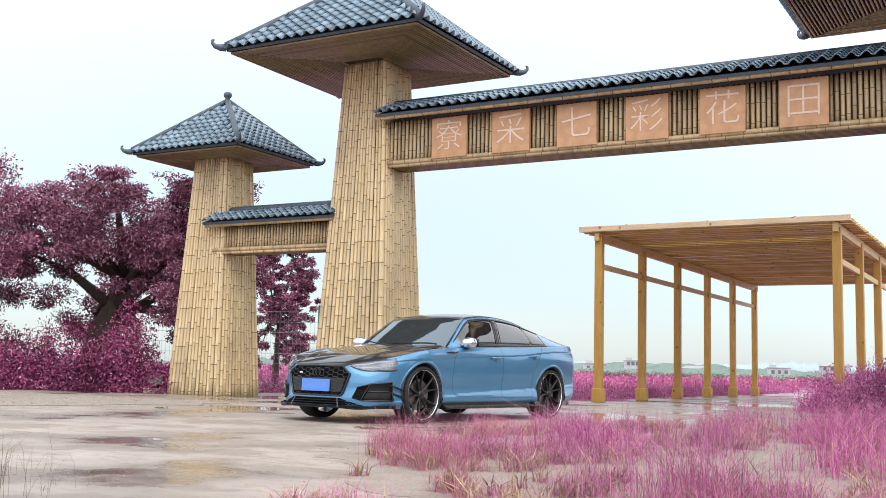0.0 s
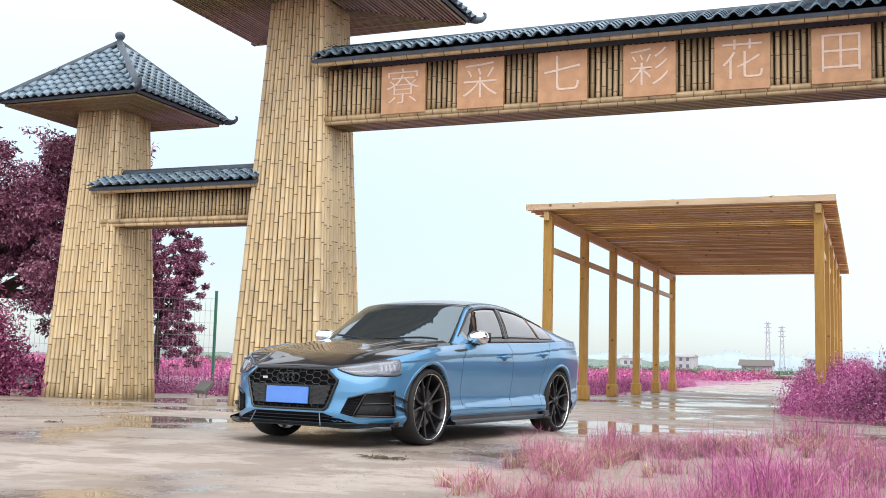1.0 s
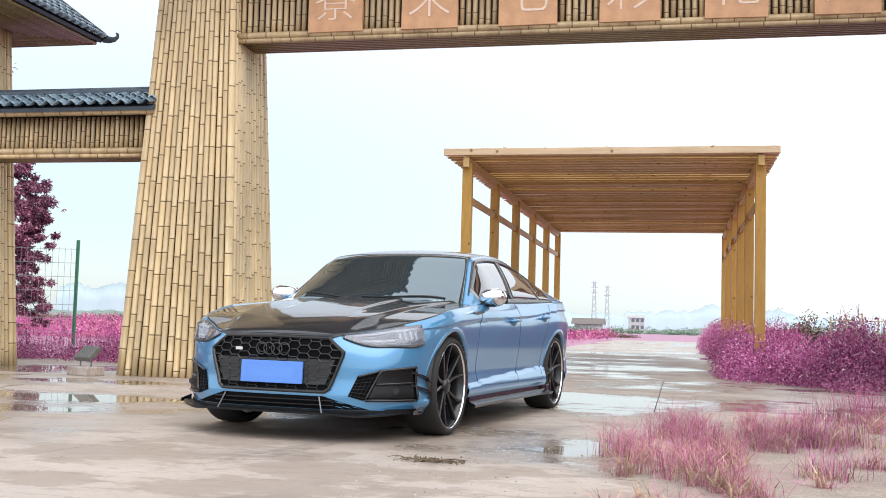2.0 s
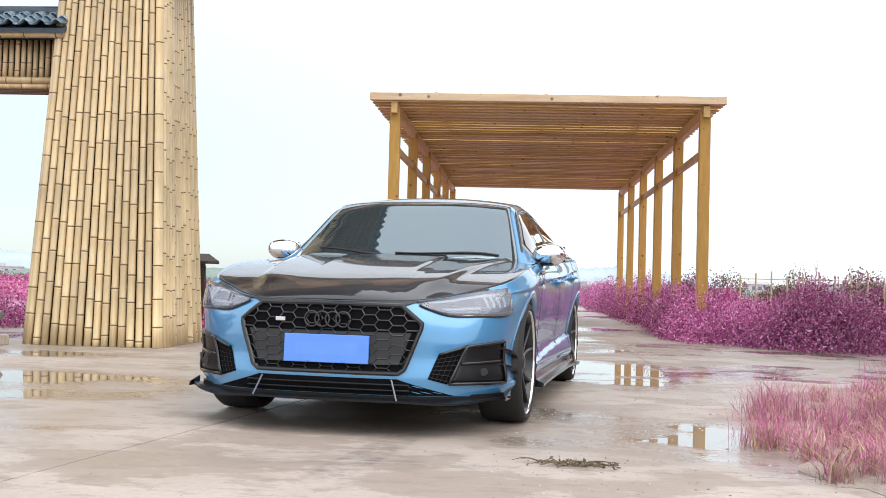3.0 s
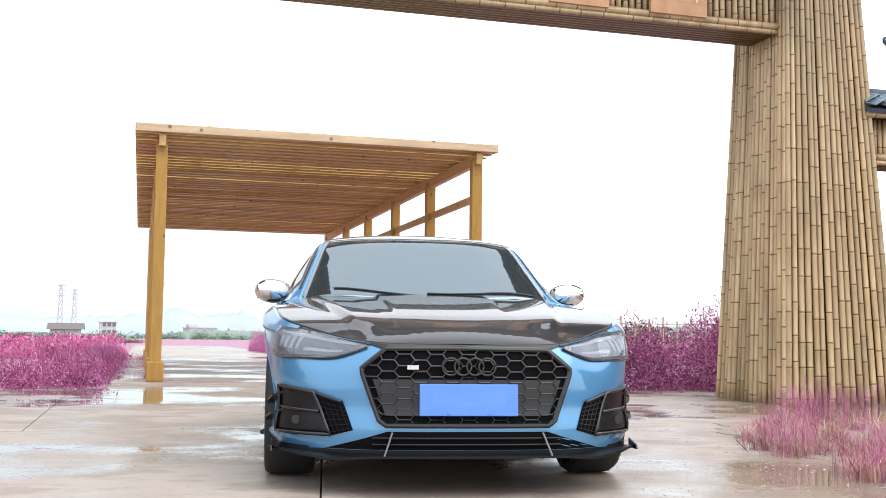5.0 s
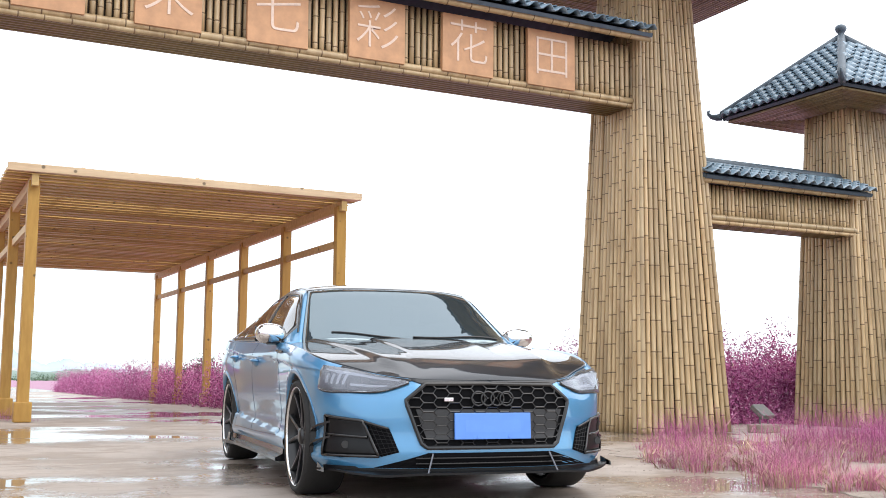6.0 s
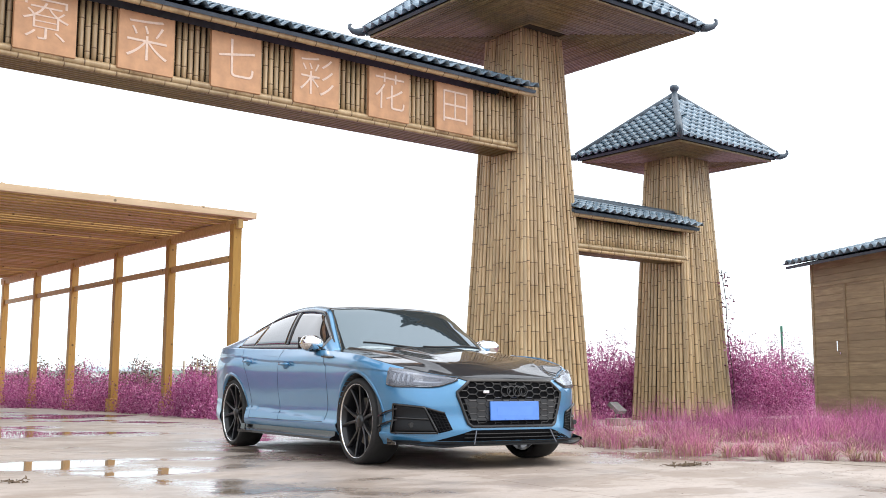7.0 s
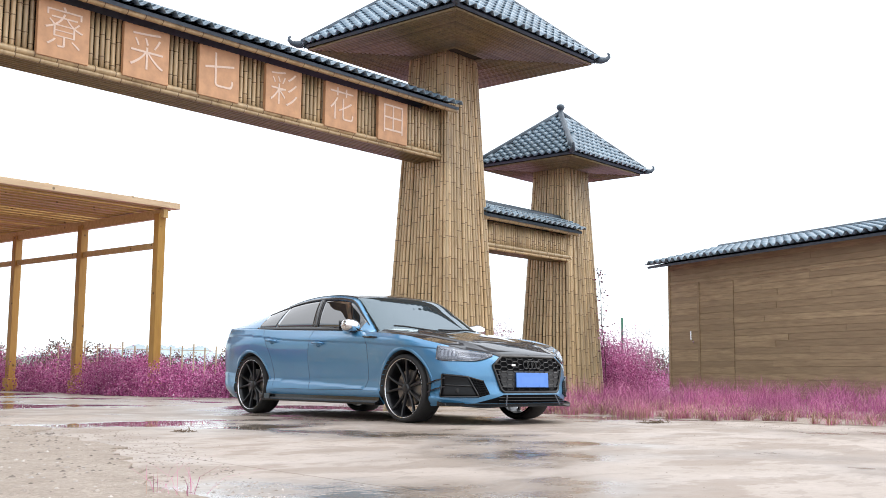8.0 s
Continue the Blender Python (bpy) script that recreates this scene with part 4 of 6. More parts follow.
c = front(-0.248, 0.562, 0.018)
part("badge", box(-0.026, 0.026, -0.006, 0.006, -0.010, 0.010, 0.003), CHROME, grille, "small silver badge", m=pose(c.x, c.y, c.z))
c = front(0, 0.424, 0.020)
plate = part("number_plate", box(-0.22, 0.22, -0.008, 0.008, -0.07, 0.07, 0.004), PLATE, car, "plain blue number plate", m=pose(0, c.y, 0.424, -3))
part("plate_bar", box(-0.16, 0.16, -0.0006, 0.0006, -0.032, 0.032), PLATE_BAR, plate, m=pose(0, -0.008, 0))
for x in (-0.09, 0.09):
    part("plate_screw", box(-0.006, 0.006, -0.003, 0.003, -0.006, 0.006, 0.002), PLATE, plate, m=pose(x, -0.009, -0.058))

# lower air inlet, splitter with ends and struts
part("lower_inlet", front_patch([[(u * w, z) for u in np.linspace(-1, 1, 25)] for z, w in ((0.284, 0.36), (0.262, 0.43), (0.235, 0.52), (0.205, 0.62))], 0.004, 0.004), GRILLE_BACK, car)
for z in (0.258, 0.230):
    part("inlet_slat", tube([front(x, z, 0.012) for x in np.linspace(-0.42, 0.42, 21)], 0.005, 6), INLET_BLACK, car)


def splitter():
    rows = []
    for s in np.linspace(-4.15, 4.15, 75):
        p, q = PLAN(abs(s)), PLAN(abs(s) + 0.02)
        sx = -1 if s < 0 else 1
        o = Vector((sx * p[0], p[1], 0))
        n = Vector((sx * (q[1] - p[1]), -(q[0] - p[0]), 0)).normalized() if abs(s) > 0.03 else Vector((0, -1, 0))
        lift = 0.012 * ease(3.0, 3.6, abs(s)) - 0.012 * math.exp(-((abs(s) - 2.4) / 0.5) ** 2)
        k = 0.048 - 0.014 * ease(3.2, 4.0, abs(s))
        a, b = o + n * k, o - n * 0.10
        w = o - n * 0.018
        rows.append([(a.x, a.y, 0.172 + lift), (a.x, a.y, 0.183 + lift), (w.x, w.y, 0.188), (w.x, w.y, 0.208), (b.x, b.y, 0.208), (b.x, b.y, 0.170)])
    return sweep(rows)


split = part("front_splitter", splitter(), INLET_BLACK, car, "gloss black splitter lip", smooth=False)
for x in (-0.345, 0.345):
    a = front(x * 0.97, 0.282, 0.014)
    part("splitter_strut", tube([a, Vector((x * 1.08, a.y - 0.030, 0.182))], 0.0045, 6), LAMPGREY, split)

for sx in (-1, 1):
    p = PLAN(4.1)
    part("splitter_end", sweep([[(sx * (p[0] + 0.012), p[1] - 0.10, 0.178), (sx * (p[0] + 0.019), p[1] - 0.10, 0.178), (sx * (p[0] + 0.019), p[1] - 0.09, 0.20), (sx * (p[0] + 0.012), p[1] - 0.09, 0.20)], [(sx * (p[0] + 0.014), p[1] + 0.03, 0.176), (sx * (p[0] + 0.021), p[1] + 0.03, 0.176), (sx * (p[0] + 0.021), p[1] + 0.03, 0.222), (sx * (p[0] + 0.014), p[1] + 0.03, 0.222)]]), GLOSS, split)

# lamps, side inlets, blades
def skin(s, j, off=0.0, sx=1):
    """The body's skin by its own coordinates, off metres proud of it."""
    p = shell_point(s, j)
    n = (shell_point(s + 0.05, j) - (shell_point(s - 0.05, j) if s > 0.06 else shell_point(s, j))).cross(shell_point(s, min(j + 0.1, 6)) - shell_point(s, j - 0.1)).normalized()
    if n.y - n.x > 0:
        n = -n
    p = p + n * off
    return Vector((sx * p.x, p.y, p.z))


def skin_z(s, z, off=0.0, sx=1):
    """The skin at a station and a height."""
    lo, hi = 0.0, 5.95
    for _ in range(14):
        mid = (lo + hi) / 2
        if shell_point(s, mid).z < z:
            lo = mid
        else:
            hi = mid
    return skin(s, max(lo, 0.12), off, sx)


LAMP_LOW = smooth_curve([0.0, 0.12, 0.28, 0.6, 0.92, 1.0], [0.648, 0.624, 0.600, 0.599, 0.606, 0.620])
LAMP_TOP = smooth_curve([0.0, 0.3, 0.6, 0.85, 1.0], [0.656, 0.684, 0.710, 0.730, 0.740])


def lamp_edges(u, v):
    """Along the headlight (u) and up it (v), as station and height."""
    s = 1.92 + 2.43 * u
    lo, hi = LAMP_LOW(u), min(LAMP_TOP(u), SHZ(s) - 0.008)
    return s, lo + (hi - lo) * v


def skin_patch(f, u0, u1, v0, v1, nu, nv, off, thick, sx):
    rows = [[skin_z(*f(u0 + (u1 - u0) * i / nu, v0 + (v1 - v0) * k / nv), off, sx) for i in range(nu + 1)] for k in range(nv + 1)]
    return grid_mesh(rows, False, thick)


# corners as (station, height): lower inner, lower outer, upper outer, upper inner
INLET = ((2.55, 0.266), (4.12, 0.266), (4.06, 0.474), (2.95, 0.450))
GRID = ((2.12, 0.288), (2.52, 0.262), (2.90, 0.446), (2.36, 0.410))


def corner_mix(q, u, v):
    return tuple((q[0][k] * (1 - u) + q[1][k] * u) * (1 - v) + (q[3][k] * (1 - u) + q[2][k] * u) * v for k in (0, 1))


def by_height(q, nu, nv, off, thick, sx):
    return grid_mesh([[skin_z(*corner_mix(q, i / nu, k / nv), off, sx) for i in range(nu + 1)] for k in range(nv + 1)], False, thick)


# the bonnet's front edge, down to the grille
for sd in (1, -1):
    edge = [[skin(max(0.004, 1.90 * i / 20), 5.52 + 0.30 * ease(0.75, 1.0, i / 20) + (0.46 - 0.30 * ease(0.75, 1.0, i / 20)) * k / 5, 0.005, sd) for i in range(21)] for k in range(6)]
    part("bonnet_edge", grid_mesh(edge, False, 0.004), CARBON, hood, smooth=True)
for sd in (1, -1):
    lamp = part("headlight", skin_patch(lamp_edges, 0, 1, 0, 1, 24, 6, 0.002, 0.004, sd), LAMPGREY, car, "clear grey headlight with pale light bars", smooth=True)
    part("lamp_glass", skin_patch(lamp_edges, 0, 1, 0, 1, 24, 6, 0.012, 0.004, sd), LENS, lamp, smooth=True)
    part("light_line", skin_patch(lamp_edges, 0.10, 0.94, 0.78, 0.90, 16, 1, 0.006, 0.003, sd), LIGHT_ROD, lamp, "pale running light")
    for k in range(4):
        part("light_bar", skin_patch(lamp_edges, 0.66 + k * 0.07, 0.69 + k * 0.07, 0.34, 0.80, 1, 3, 0.006, 0.003, sd), LIGHT_ROD, lamp)
    part("reflector", skin_patch(lamp_edges, 0.22, 0.60, 0.30, 0.42, 8, 1, 0.005, 0.003, sd), LIGHT_ROD, lamp)
    over = [[skin_z(lamp_edges(u, 1)[0], lamp_edges(u, 1)[1] + 0.003 + (max(SHZ(lamp_edges(u, 1)[0]) - 0.001 - lamp_edges(u, 1)[1], 0.004) - 0.003) * k / 3, 0.005, sd) for u in np.linspace(-0.02, 0.80, 22)] for k in range(4)]
    part("bonnet_edge", grid_mesh(over, False, 0.004), CARBON, hood, smooth=True)
    part("lamp_edge", tube([skin_z(*lamp_edges(u, 0.0), 0.006, sd) for u in np.linspace(0, 1, 20)], 0.005, 5), GLOSS, lamp)
    inlet = part("side_inlet", by_height(INLET, 10, 10, 0.003, 0.004, sd), INLET_BLACK, car, "black side air inlet in the bumper", smooth=True)
    part("inlet_grid", by_height(GRID, 8, 8, 0.004, 0.004, sd), GRILLE_BACK, inlet, smooth=True)
    for k in range(7):
        f = (k + 0.5) / 7
        part("grid_rib", tube([skin_z(*corner_mix(GRID, u, f), 0.008, sd) for u in np.linspace(0, 1, 6)], 0.0018, 5), INLET_BLACK, inlet)
    for k in range(4):
        f = (k + 0.7) / 4.4
        part("grid_rib", tube([skin_z(*corner_mix(GRID, f, u), 0.007, sd) for u in np.linspace(0, 1, 6)], 0.0016, 5), INLET_BLACK, inlet)
    rim = [corner_mix(INLET, u, 0) for u in np.linspace(0, 1, 8)] + [corner_mix(INLET, 1, u) for u in np.linspace(0, 1, 8)] + [corner_mix(INLET, 1 - u, 1) for u in np.linspace(0, 1, 8)] + [corner_mix(INLET, 0, 1 - u) for u in np.linspace(0, 1, 8)]
    part("inlet_rim", tube([skin_z(*q, 0.010, sd) for q in rim], 0.009, 6), GLOSS, inlet, smooth=True)
    part("inlet_bar", tube([skin_z(*corner_mix(GRID, u, 1), 0.012, sd) for u in np.linspace(0, 1, 6)], 0.007, 6), GLOSS, inlet, smooth=True)
    part("inlet_bar", tube([skin_z(*corner_mix(INLET, u, 0.52), 0.010, sd) for u in np.linspace(0.05, 0.95, 8)], 0.008, 6), GLOSS, inlet, smooth=True)
    c = skin_z(*corner_mix(INLET, 0.5, 0.28), 0.008, sd)
    part("sensor", tube([c + Vector((0, 0.006, 0)), c - Vector((0, 0.008, 0))], 0.02, 14), MATT, inlet)
    for z in (0.44, 0.36):
        rows = []
        for y, o in ((-1.94, 0.004), (-1.88, 0.035), (-1.82, 0.04), (-1.76, 0.006)):
            p = flank(y, z + (y + 1.94) * -0.35, 0.0, sd)
            rows.append([(p.x - sd * 0.01, p.y, p.z - 0.006), (p.x + sd * o, p.y, p.z - 0.006), (p.x + sd * o, p.y, p.z + 0.006), (p.x - sd * 0.01, p.y, p.z + 0.006)])
        part("side_blade", sweep(rows), GLOSS, car)
    # door joints, handles, badge, sill
    for pts in ([(-0.76, 0.875), (-0.80, 0.80), (-0.83, 0.6), (-0.82, 0.42), (-0.76, 0.31)], [(0.20, 0.935), (0.235, 0.80), (0.25, 0.6), (0.24, 0.42), (0.22, 0.30)], [(1.17, 0.965), (1.11, 0.86), (1.0, 0.70), (0.94, 0.52), (0.93, 0.30)], [(-0.76, 0.31), (0.0, 0.30), (0.5, 0.30), (0.93, 0.30)]):
        f = smooth_curve(range(len(pts)), pts)
        part("door_joint", tube([flank(*f(u), -0.0008, sd) for u in np.linspace(0, len(pts) - 1, 24)], 0.0028, 5), SEAM, car)
    for y, z in ((0.05, 0.795), (0.955, 0.836)):
        p = flank(y, z, 0.0, sd)
        part("handle_recess", tube([p + Vector((sd * -0.02, -0.055, -0.008)), p + Vector((sd * 0.001, 0, -0.01)), p + Vector((sd * -0.02, 0.055, -0.006))], [0.02, 0.032, 0.02], 10), PAINT, car, smooth=True)
        part("door_handle", tube([p + Vector((sd * 0.006, -0.10, 0)), p + Vector((sd * 0.034, -0.075, 0.002)), p + Vector((sd * 0.042, 0, 0.004)), p + Vector((sd * 0.034, 0.075, 0.006)), p + Vector((sd * 0.004, 0.10, 0.008))], [0.008, 0.015, 0.017, 0.015, 0.008], 8, 0.8), PAINT, car, smooth=True)
    a = [flank(y, z, 0.006, sd) for y, z in ((-1.00, 0.838), (-0.88, 0.842), (-0.76, 0.848))]
    part("fender_badge", tube(a, [0.006, 0.013, 0.008], 6), GLOSS, car)
    rows = []
    for y in np.linspace(-1.03, 1.02, 22):
        p = flank(y, 0.24, 0.0, sd)
        e = 0.055 + 0.03 * ease(0.7, 1.0, y)
        rows.append([(p.x - sd * 0.06, y, 0.160), (p.x + sd * e, y, 0.164), (p.x + sd * (e + 0.004), y, 0.184), (p.x + sd * 0.012, y, 0.205), (p.x + sd * 0.008, y, 0.238), (p.x - sd * 0.03, y, 0.240)])
    part("side_skirt", sweep(rows), GLOSS, car, "gloss black side skirt")
    part("skirt_fin", box(-0.006, 0.006, -0.08, 0.03, 0.0, 0.075, 0.003), GLOSS, car, m=pose(sd * 0.945, 1.0, 0.17, 0, sd * -8))
    # door mirror
    mp = Vector((sd * 0.888, -0.55, 0.962))
    rings = []
    for u, rx, rz in ((0.0, 0.05, 0.03), (0.05, 0.08, 0.048), (0.14, 0.10, 0.060), (0.3, 0.115, 0.070), (0.5, 0.12, 0.074), (0.7, 0.112, 0.069), (0.85, 0.093, 0.056), (0.95, 0.06, 0.037), (1.0, 0.015, 0.01)):
        rings.append([(mp.x + sd * (u * 0.21 - 0.09), mp.y + rx * 0.85 * math.cos(a) + 0.03 * (1 - u), mp.z + rz * math.sin(a) + 0.01 * u) for a in [2 * math.pi * k / 28 for k in range(28)]])
    mir = part("door_mirror", sweep(rings), CHROME, car, "satin silver door mirror", smooth=True)
    part("mirror_stalk", tube([(sd * 0.78, -0.56, 0.90), (sd * 0.82, -0.55, 0.905), (sd * 0.85, -0.54, 0.925)], [0.03, 0.028, 0.03], 8, 0.6), GLOSS, mir)
    part("mirror_glass", box(-0.085, 0.085, -0.004, 0.004, -0.05, 0.05, 0.004), GLOSS, mir, m=pose(sd * 0.91, -0.465, 0.972))
    part("mirror_base", tube([(sd * 0.82, -0.555, 0.912), (sd * 0.92, -0.555, 0.915), (sd * 0.98, -0.55, 0.927)], [0.045, 0.05, 0.02], 10, 0.4), GLOSS, mir)
    # arch liners
    for ay in (-ARCH_Y, ARCH_Y):
        rows = []
        for a in np.linspace(-0.25, math.pi + 0.25, 25):
            yy, zz2 = ay + 0.376 * math.cos(a), ARCH_Z + 0.376 * math.sin(a)
            rows.append([(sd * 0.45, yy, zz2), (sd * 0.885, yy, zz2)])
        part("arch_liner", grid_mesh(rows, thick=0.004), MATT, car, smooth=True)
        rows = []
        for a in np.linspace(0.0, math.pi, 33):
            yy, zz2 = ay + ARCH_R * math.cos(a), ARCH_Z + ARCH_R * math.sin(a)
            yo, zo = ay + (ARCH_R + 0.03) * math.cos(a), ARCH_Z + (ARCH_R + 0.03) * math.sin(a)
            p, q = flank(yo, max(zo, 0.36), 0.003, sd), flank(yo, max(zo, 0.36), 0.0, sd)
            rows.append([(q.x - sd * 0.06, yy, zz2), (q.x + sd * 0.002, yy, zz2), (p.x, yo, zo)])
        part("arch_lip", grid_mesh(rows, thick=0.003), PAINT, car, smooth=True)
part("floor_pan", box(-0.74, 0.74, -1.9, 2.15, 0.17, 0.22, 0.01), MATT, car)
part("engine_tray", box(-0.58, 0.58, -2.0, -0.7, 0.2, 0.55, 0.02), MATT, car)


# wheels
def lathe(prof, n=48):
    return sweep([[(x, r * math.cos(2 * math.pi * k / n), r * math.sin(2 * math.pi * k / n)) for k in range(n)] for x, r in prof], caps=False)


tyre_me = mesh_of(lathe([(-0.11, 0.283), (-0.125, 0.30), (-0.122, 0.318), (-0.10, 0.332), (-0.04, 0.335), (0.04, 0.335), (0.10, 0.332), (0.122, 0.318), (0.125, 0.30), (0.112, 0.285)]), RUBBER, True)
barrel_me = mesh_of(lathe([(0.112, 0.287), (0.104, 0.279), (0.06, 0.262), (-0.10, 0.266)]), RIM, True)
lip_me = mesh_of(lathe([(0.108, 0.2835), (0.118, 0.2885), (0.120, 0.287), (0.116, 0.2825), (0.108, 0.281)], 64), CHROME, True)
disc_me = mesh_of(tube([(0.02, 0, 0), (0.035, 0, 0)], 0.18, 36), STEEL)
hub_me = mesh_of(sweep([[(x, r * math.cos(2 * math.pi * k / 24), r * math.sin(2 * math.pi * k / 24)) for k in range(24)] for x, r in ((0.03, 0.06), (0.088, 0.048), (0.096, 0.036), (0.099, 0.02), (0.099, 0.001))]), RIM, True)


def spoke():
    """A forked spoke along +z, one arm each side."""
    out = []
    for sgn in (-1, 1):
        rings = []
        for r, off, w, x, d in ((0.045, 0.012, 0.013, 0.078, 0.045), (0.10, 0.020, 0.012, 0.082, 0.038), (0.16, 0.036, 0.011, 0.088, 0.032), (0.225, 0.060, 0.011, 0.098, 0.030), (0.279, 0.088, 0.014, 0.110, 0.028)):
            y = sgn * off
            rings.append([(x - d, y - w, r), (x - d, y + w, r), (x - 0.005, y + w, r), (x, y + w * 0.4, r), (x, y - w * 0.4, r), (x - 0.005, y - w, r)])
        out.append(sweep(rings))
    return mesh_of(join(*out), RIM)


spoke_me = spoke()
for wx in (-1, 1):
    for wy in (-ARCH_Y, ARCH_Y):
        wheel = part("wheel", tyre_me.copy(), None, car, "low-profile tyre on a black multi-spoke rim", m=pose(wx * 0.778, wy, 0.335, 0, 0, 0 if wx > 0 else 180))
        part("rim_barrel", barrel_me, None, wheel)
        part("rim_lip", lip_me, None, wheel, "polished silver rim edge")
        part("brake_disc", disc_me, None, wheel)
        part("hub_cap", hub_me, None, wheel)
        for k in range(5):
            part("spoke", spoke_me, None, wheel, m=Matrix.Rotation(2 * math.pi * k / 5 + 0.2, 4, "X"))

# ---------------------------------------------------------------- growing things
RNG = np.random.default_rng(7)


def quads_mesh(name, v, mat):
    """A mesh of loose quads from an array of shape (n, 4, 3)."""
    n = len(v)
    me = bpy.data.meshes.new(name)
    me.vertices.add(4 * n)
    me.vertices.foreach_set("co", v.reshape(-1).astype(np.float32))
    me.loops.add(4 * n)
    me.loops.foreach_set("vertex_index", np.arange(4 * n, dtype=np.int32))
    me.polygons.add(n)
    me.polygons.foreach_set("loop_start", np.arange(0, 4 * n, 4, dtype=np.int32))
    me.polygons.foreach_set("loop_total", np.full(n, 4, dtype=np.int32))
    me.update(calc_edges=True)
    me.validate()
    me.materials.append(mat)
    return me


def leaf_quads(p, length, width, up=0.3):
    """Diamond leaves at points p, turned at random; up: how much they rise."""
    n = len(p)
    a, e = RNG.uniform(0, 2 * math.pi, n), RNG.normal(up, 0.6, n)
    d = np.stack([np.cos(a) * np.cos(e), np.sin(a) * np.cos(e), np.sin(e)], 1)
    r = RNG.normal(size=(n, 3))
    s = np.cross(d, r)
    s /= np.linalg.norm(s, axis=1, keepdims=True) + 1e-9
    ln, wd = (length * RNG.uniform(0.6, 1.3, n))[:, None], (width * RNG.uniform(0.6, 1.3, n))[:, None]
    return np.stack([p, p + d * ln * 0.5 + s * wd * 0.5, p + d * ln, p + d * ln * 0.5 - s * wd * 0.5], 1)


def blades(p, height, width, lean=0.35, droop=0.25):
    """Thin bent grass blades, two quads each."""
    n = len(p)
    a = RNG.uniform(0, 2 * math.pi, n)
    h = height * RNG.uniform(0.55, 1.15, n)
    l = np.abs(RNG.normal(0, lean, n)) * h
    o = np.stack([np.cos(a), np.sin(a), np.zeros(n)], 1)
    s = np.stack([-np.sin(a + RNG.uniform(-1, 1, n)), np.cos(a), np.zeros(n)], 1) * (width * RNG.uniform(0.7, 1.3, n))[:, None]
    z = np.array([0, 0, 1.0])
    m = p + o * (l * 0.35)[:, None] + z * (h * 0.6)[:, None]
    t = p + o * (l * (1 + droop))[:, None] + z * (h * 0.98)[:, None]
    q1 = np.stack([p - s, p + s, m + s * 0.8, m - s * 0.8], 1)
    q2 = np.stack([m - s * 0.8, m + s * 0.8, t + s * 0.15, t - s * 0.15], 1)
    return np.concatenate([q1, q2])


def inside(poly, xy):
    """Which points lie in a polygon."""
    poly = np.array(poly)
    out = np.zeros(len(xy), bool)
    for (xa, ya), (xb, yb) in zip(poly, np.roll(poly, -1, 0)):
        c = ((ya > xy[:, 1]) != (yb > xy[:, 1])) & (xy[:, 0] < (xb - xa) * (xy[:, 1] - ya) / (yb - ya + 1e-12) + xa)
        out ^= c
    return out


def scatter(poly, n):
    poly = np.array(poly)
    lo, hi = poly.min(0), poly.max(0)
    xy = RNG.uniform(lo, hi, (int(n * 3), 2))
    return xy[inside(poly, xy)][:n]


def tufts(name, poly, count, per, height, spread, mat, label, tall=1.5, patchy=0.0, foot=None):
    c = scatter(poly, count)
    if patchy:
        lush = np.array([noise.noise((x * 0.55, y * 0.55, 21.0)) + 0.6 * noise.noise((x * 1.6, y * 1.6, 4.0)) for x, y in c])
        c, lush = c[lush > -patchy], lush[lush > -patchy]
    k = np.repeat(np.arange(len(c)), per)
    size = RNG.uniform(0.55, tall, len(c))
    if patchy:
        size *= np.clip(0.5 + 1.1 * (lush + patchy), 0.5, 1.25)
    p = np.zeros((len(k), 3))
    p[:, :2] = c[k] + RNG.normal(0, spread, (len(k), 2)) * size[k][:, None]
    v = blades(p, 1.0, 0.0038, 0.55, 0.45)
    v2 = v.reshape(2, len(k), 4, 3)
    hgt = (height * size[k])[None, :, None]
    base = p[None, :, None, :]
    out = v2.copy()
    out[..., 2] = v2[..., 2] * hgt
    out[..., :2] = base[..., :2] + (v2[..., :2] - base[..., :2]) * np.where(hgt[..., None] > 0, np.maximum(hgt[..., None], 0.3), 1)
    out[..., 2] -= 0.03
    if foot:
        # dry yellowish leaves at the foot of each tuft
        j = np.repeat(np.arange(len(c)), max(6, per // 4))
        q = np.zeros((len(j), 3))
        q[:, :2] = c[j] + RNG.normal(0, spread * 0.8, (len(j), 2)) * size[j][:, None]
        dry = new("dry_grass", quads_mesh("dry_grass", blades(q - (0, 0, 0.02), height * 0.55, 0.004, 0.7, 0.5), foot))
        tagged(dry, "dry straw-yellow leaves at the feet of grass tufts", "grass", kind="stuff")
    ob = new(name, quads_mesh(name, out.reshape(-1, 4, 3), mat))
    return tagged(ob, label, "grass", kind="stuff")


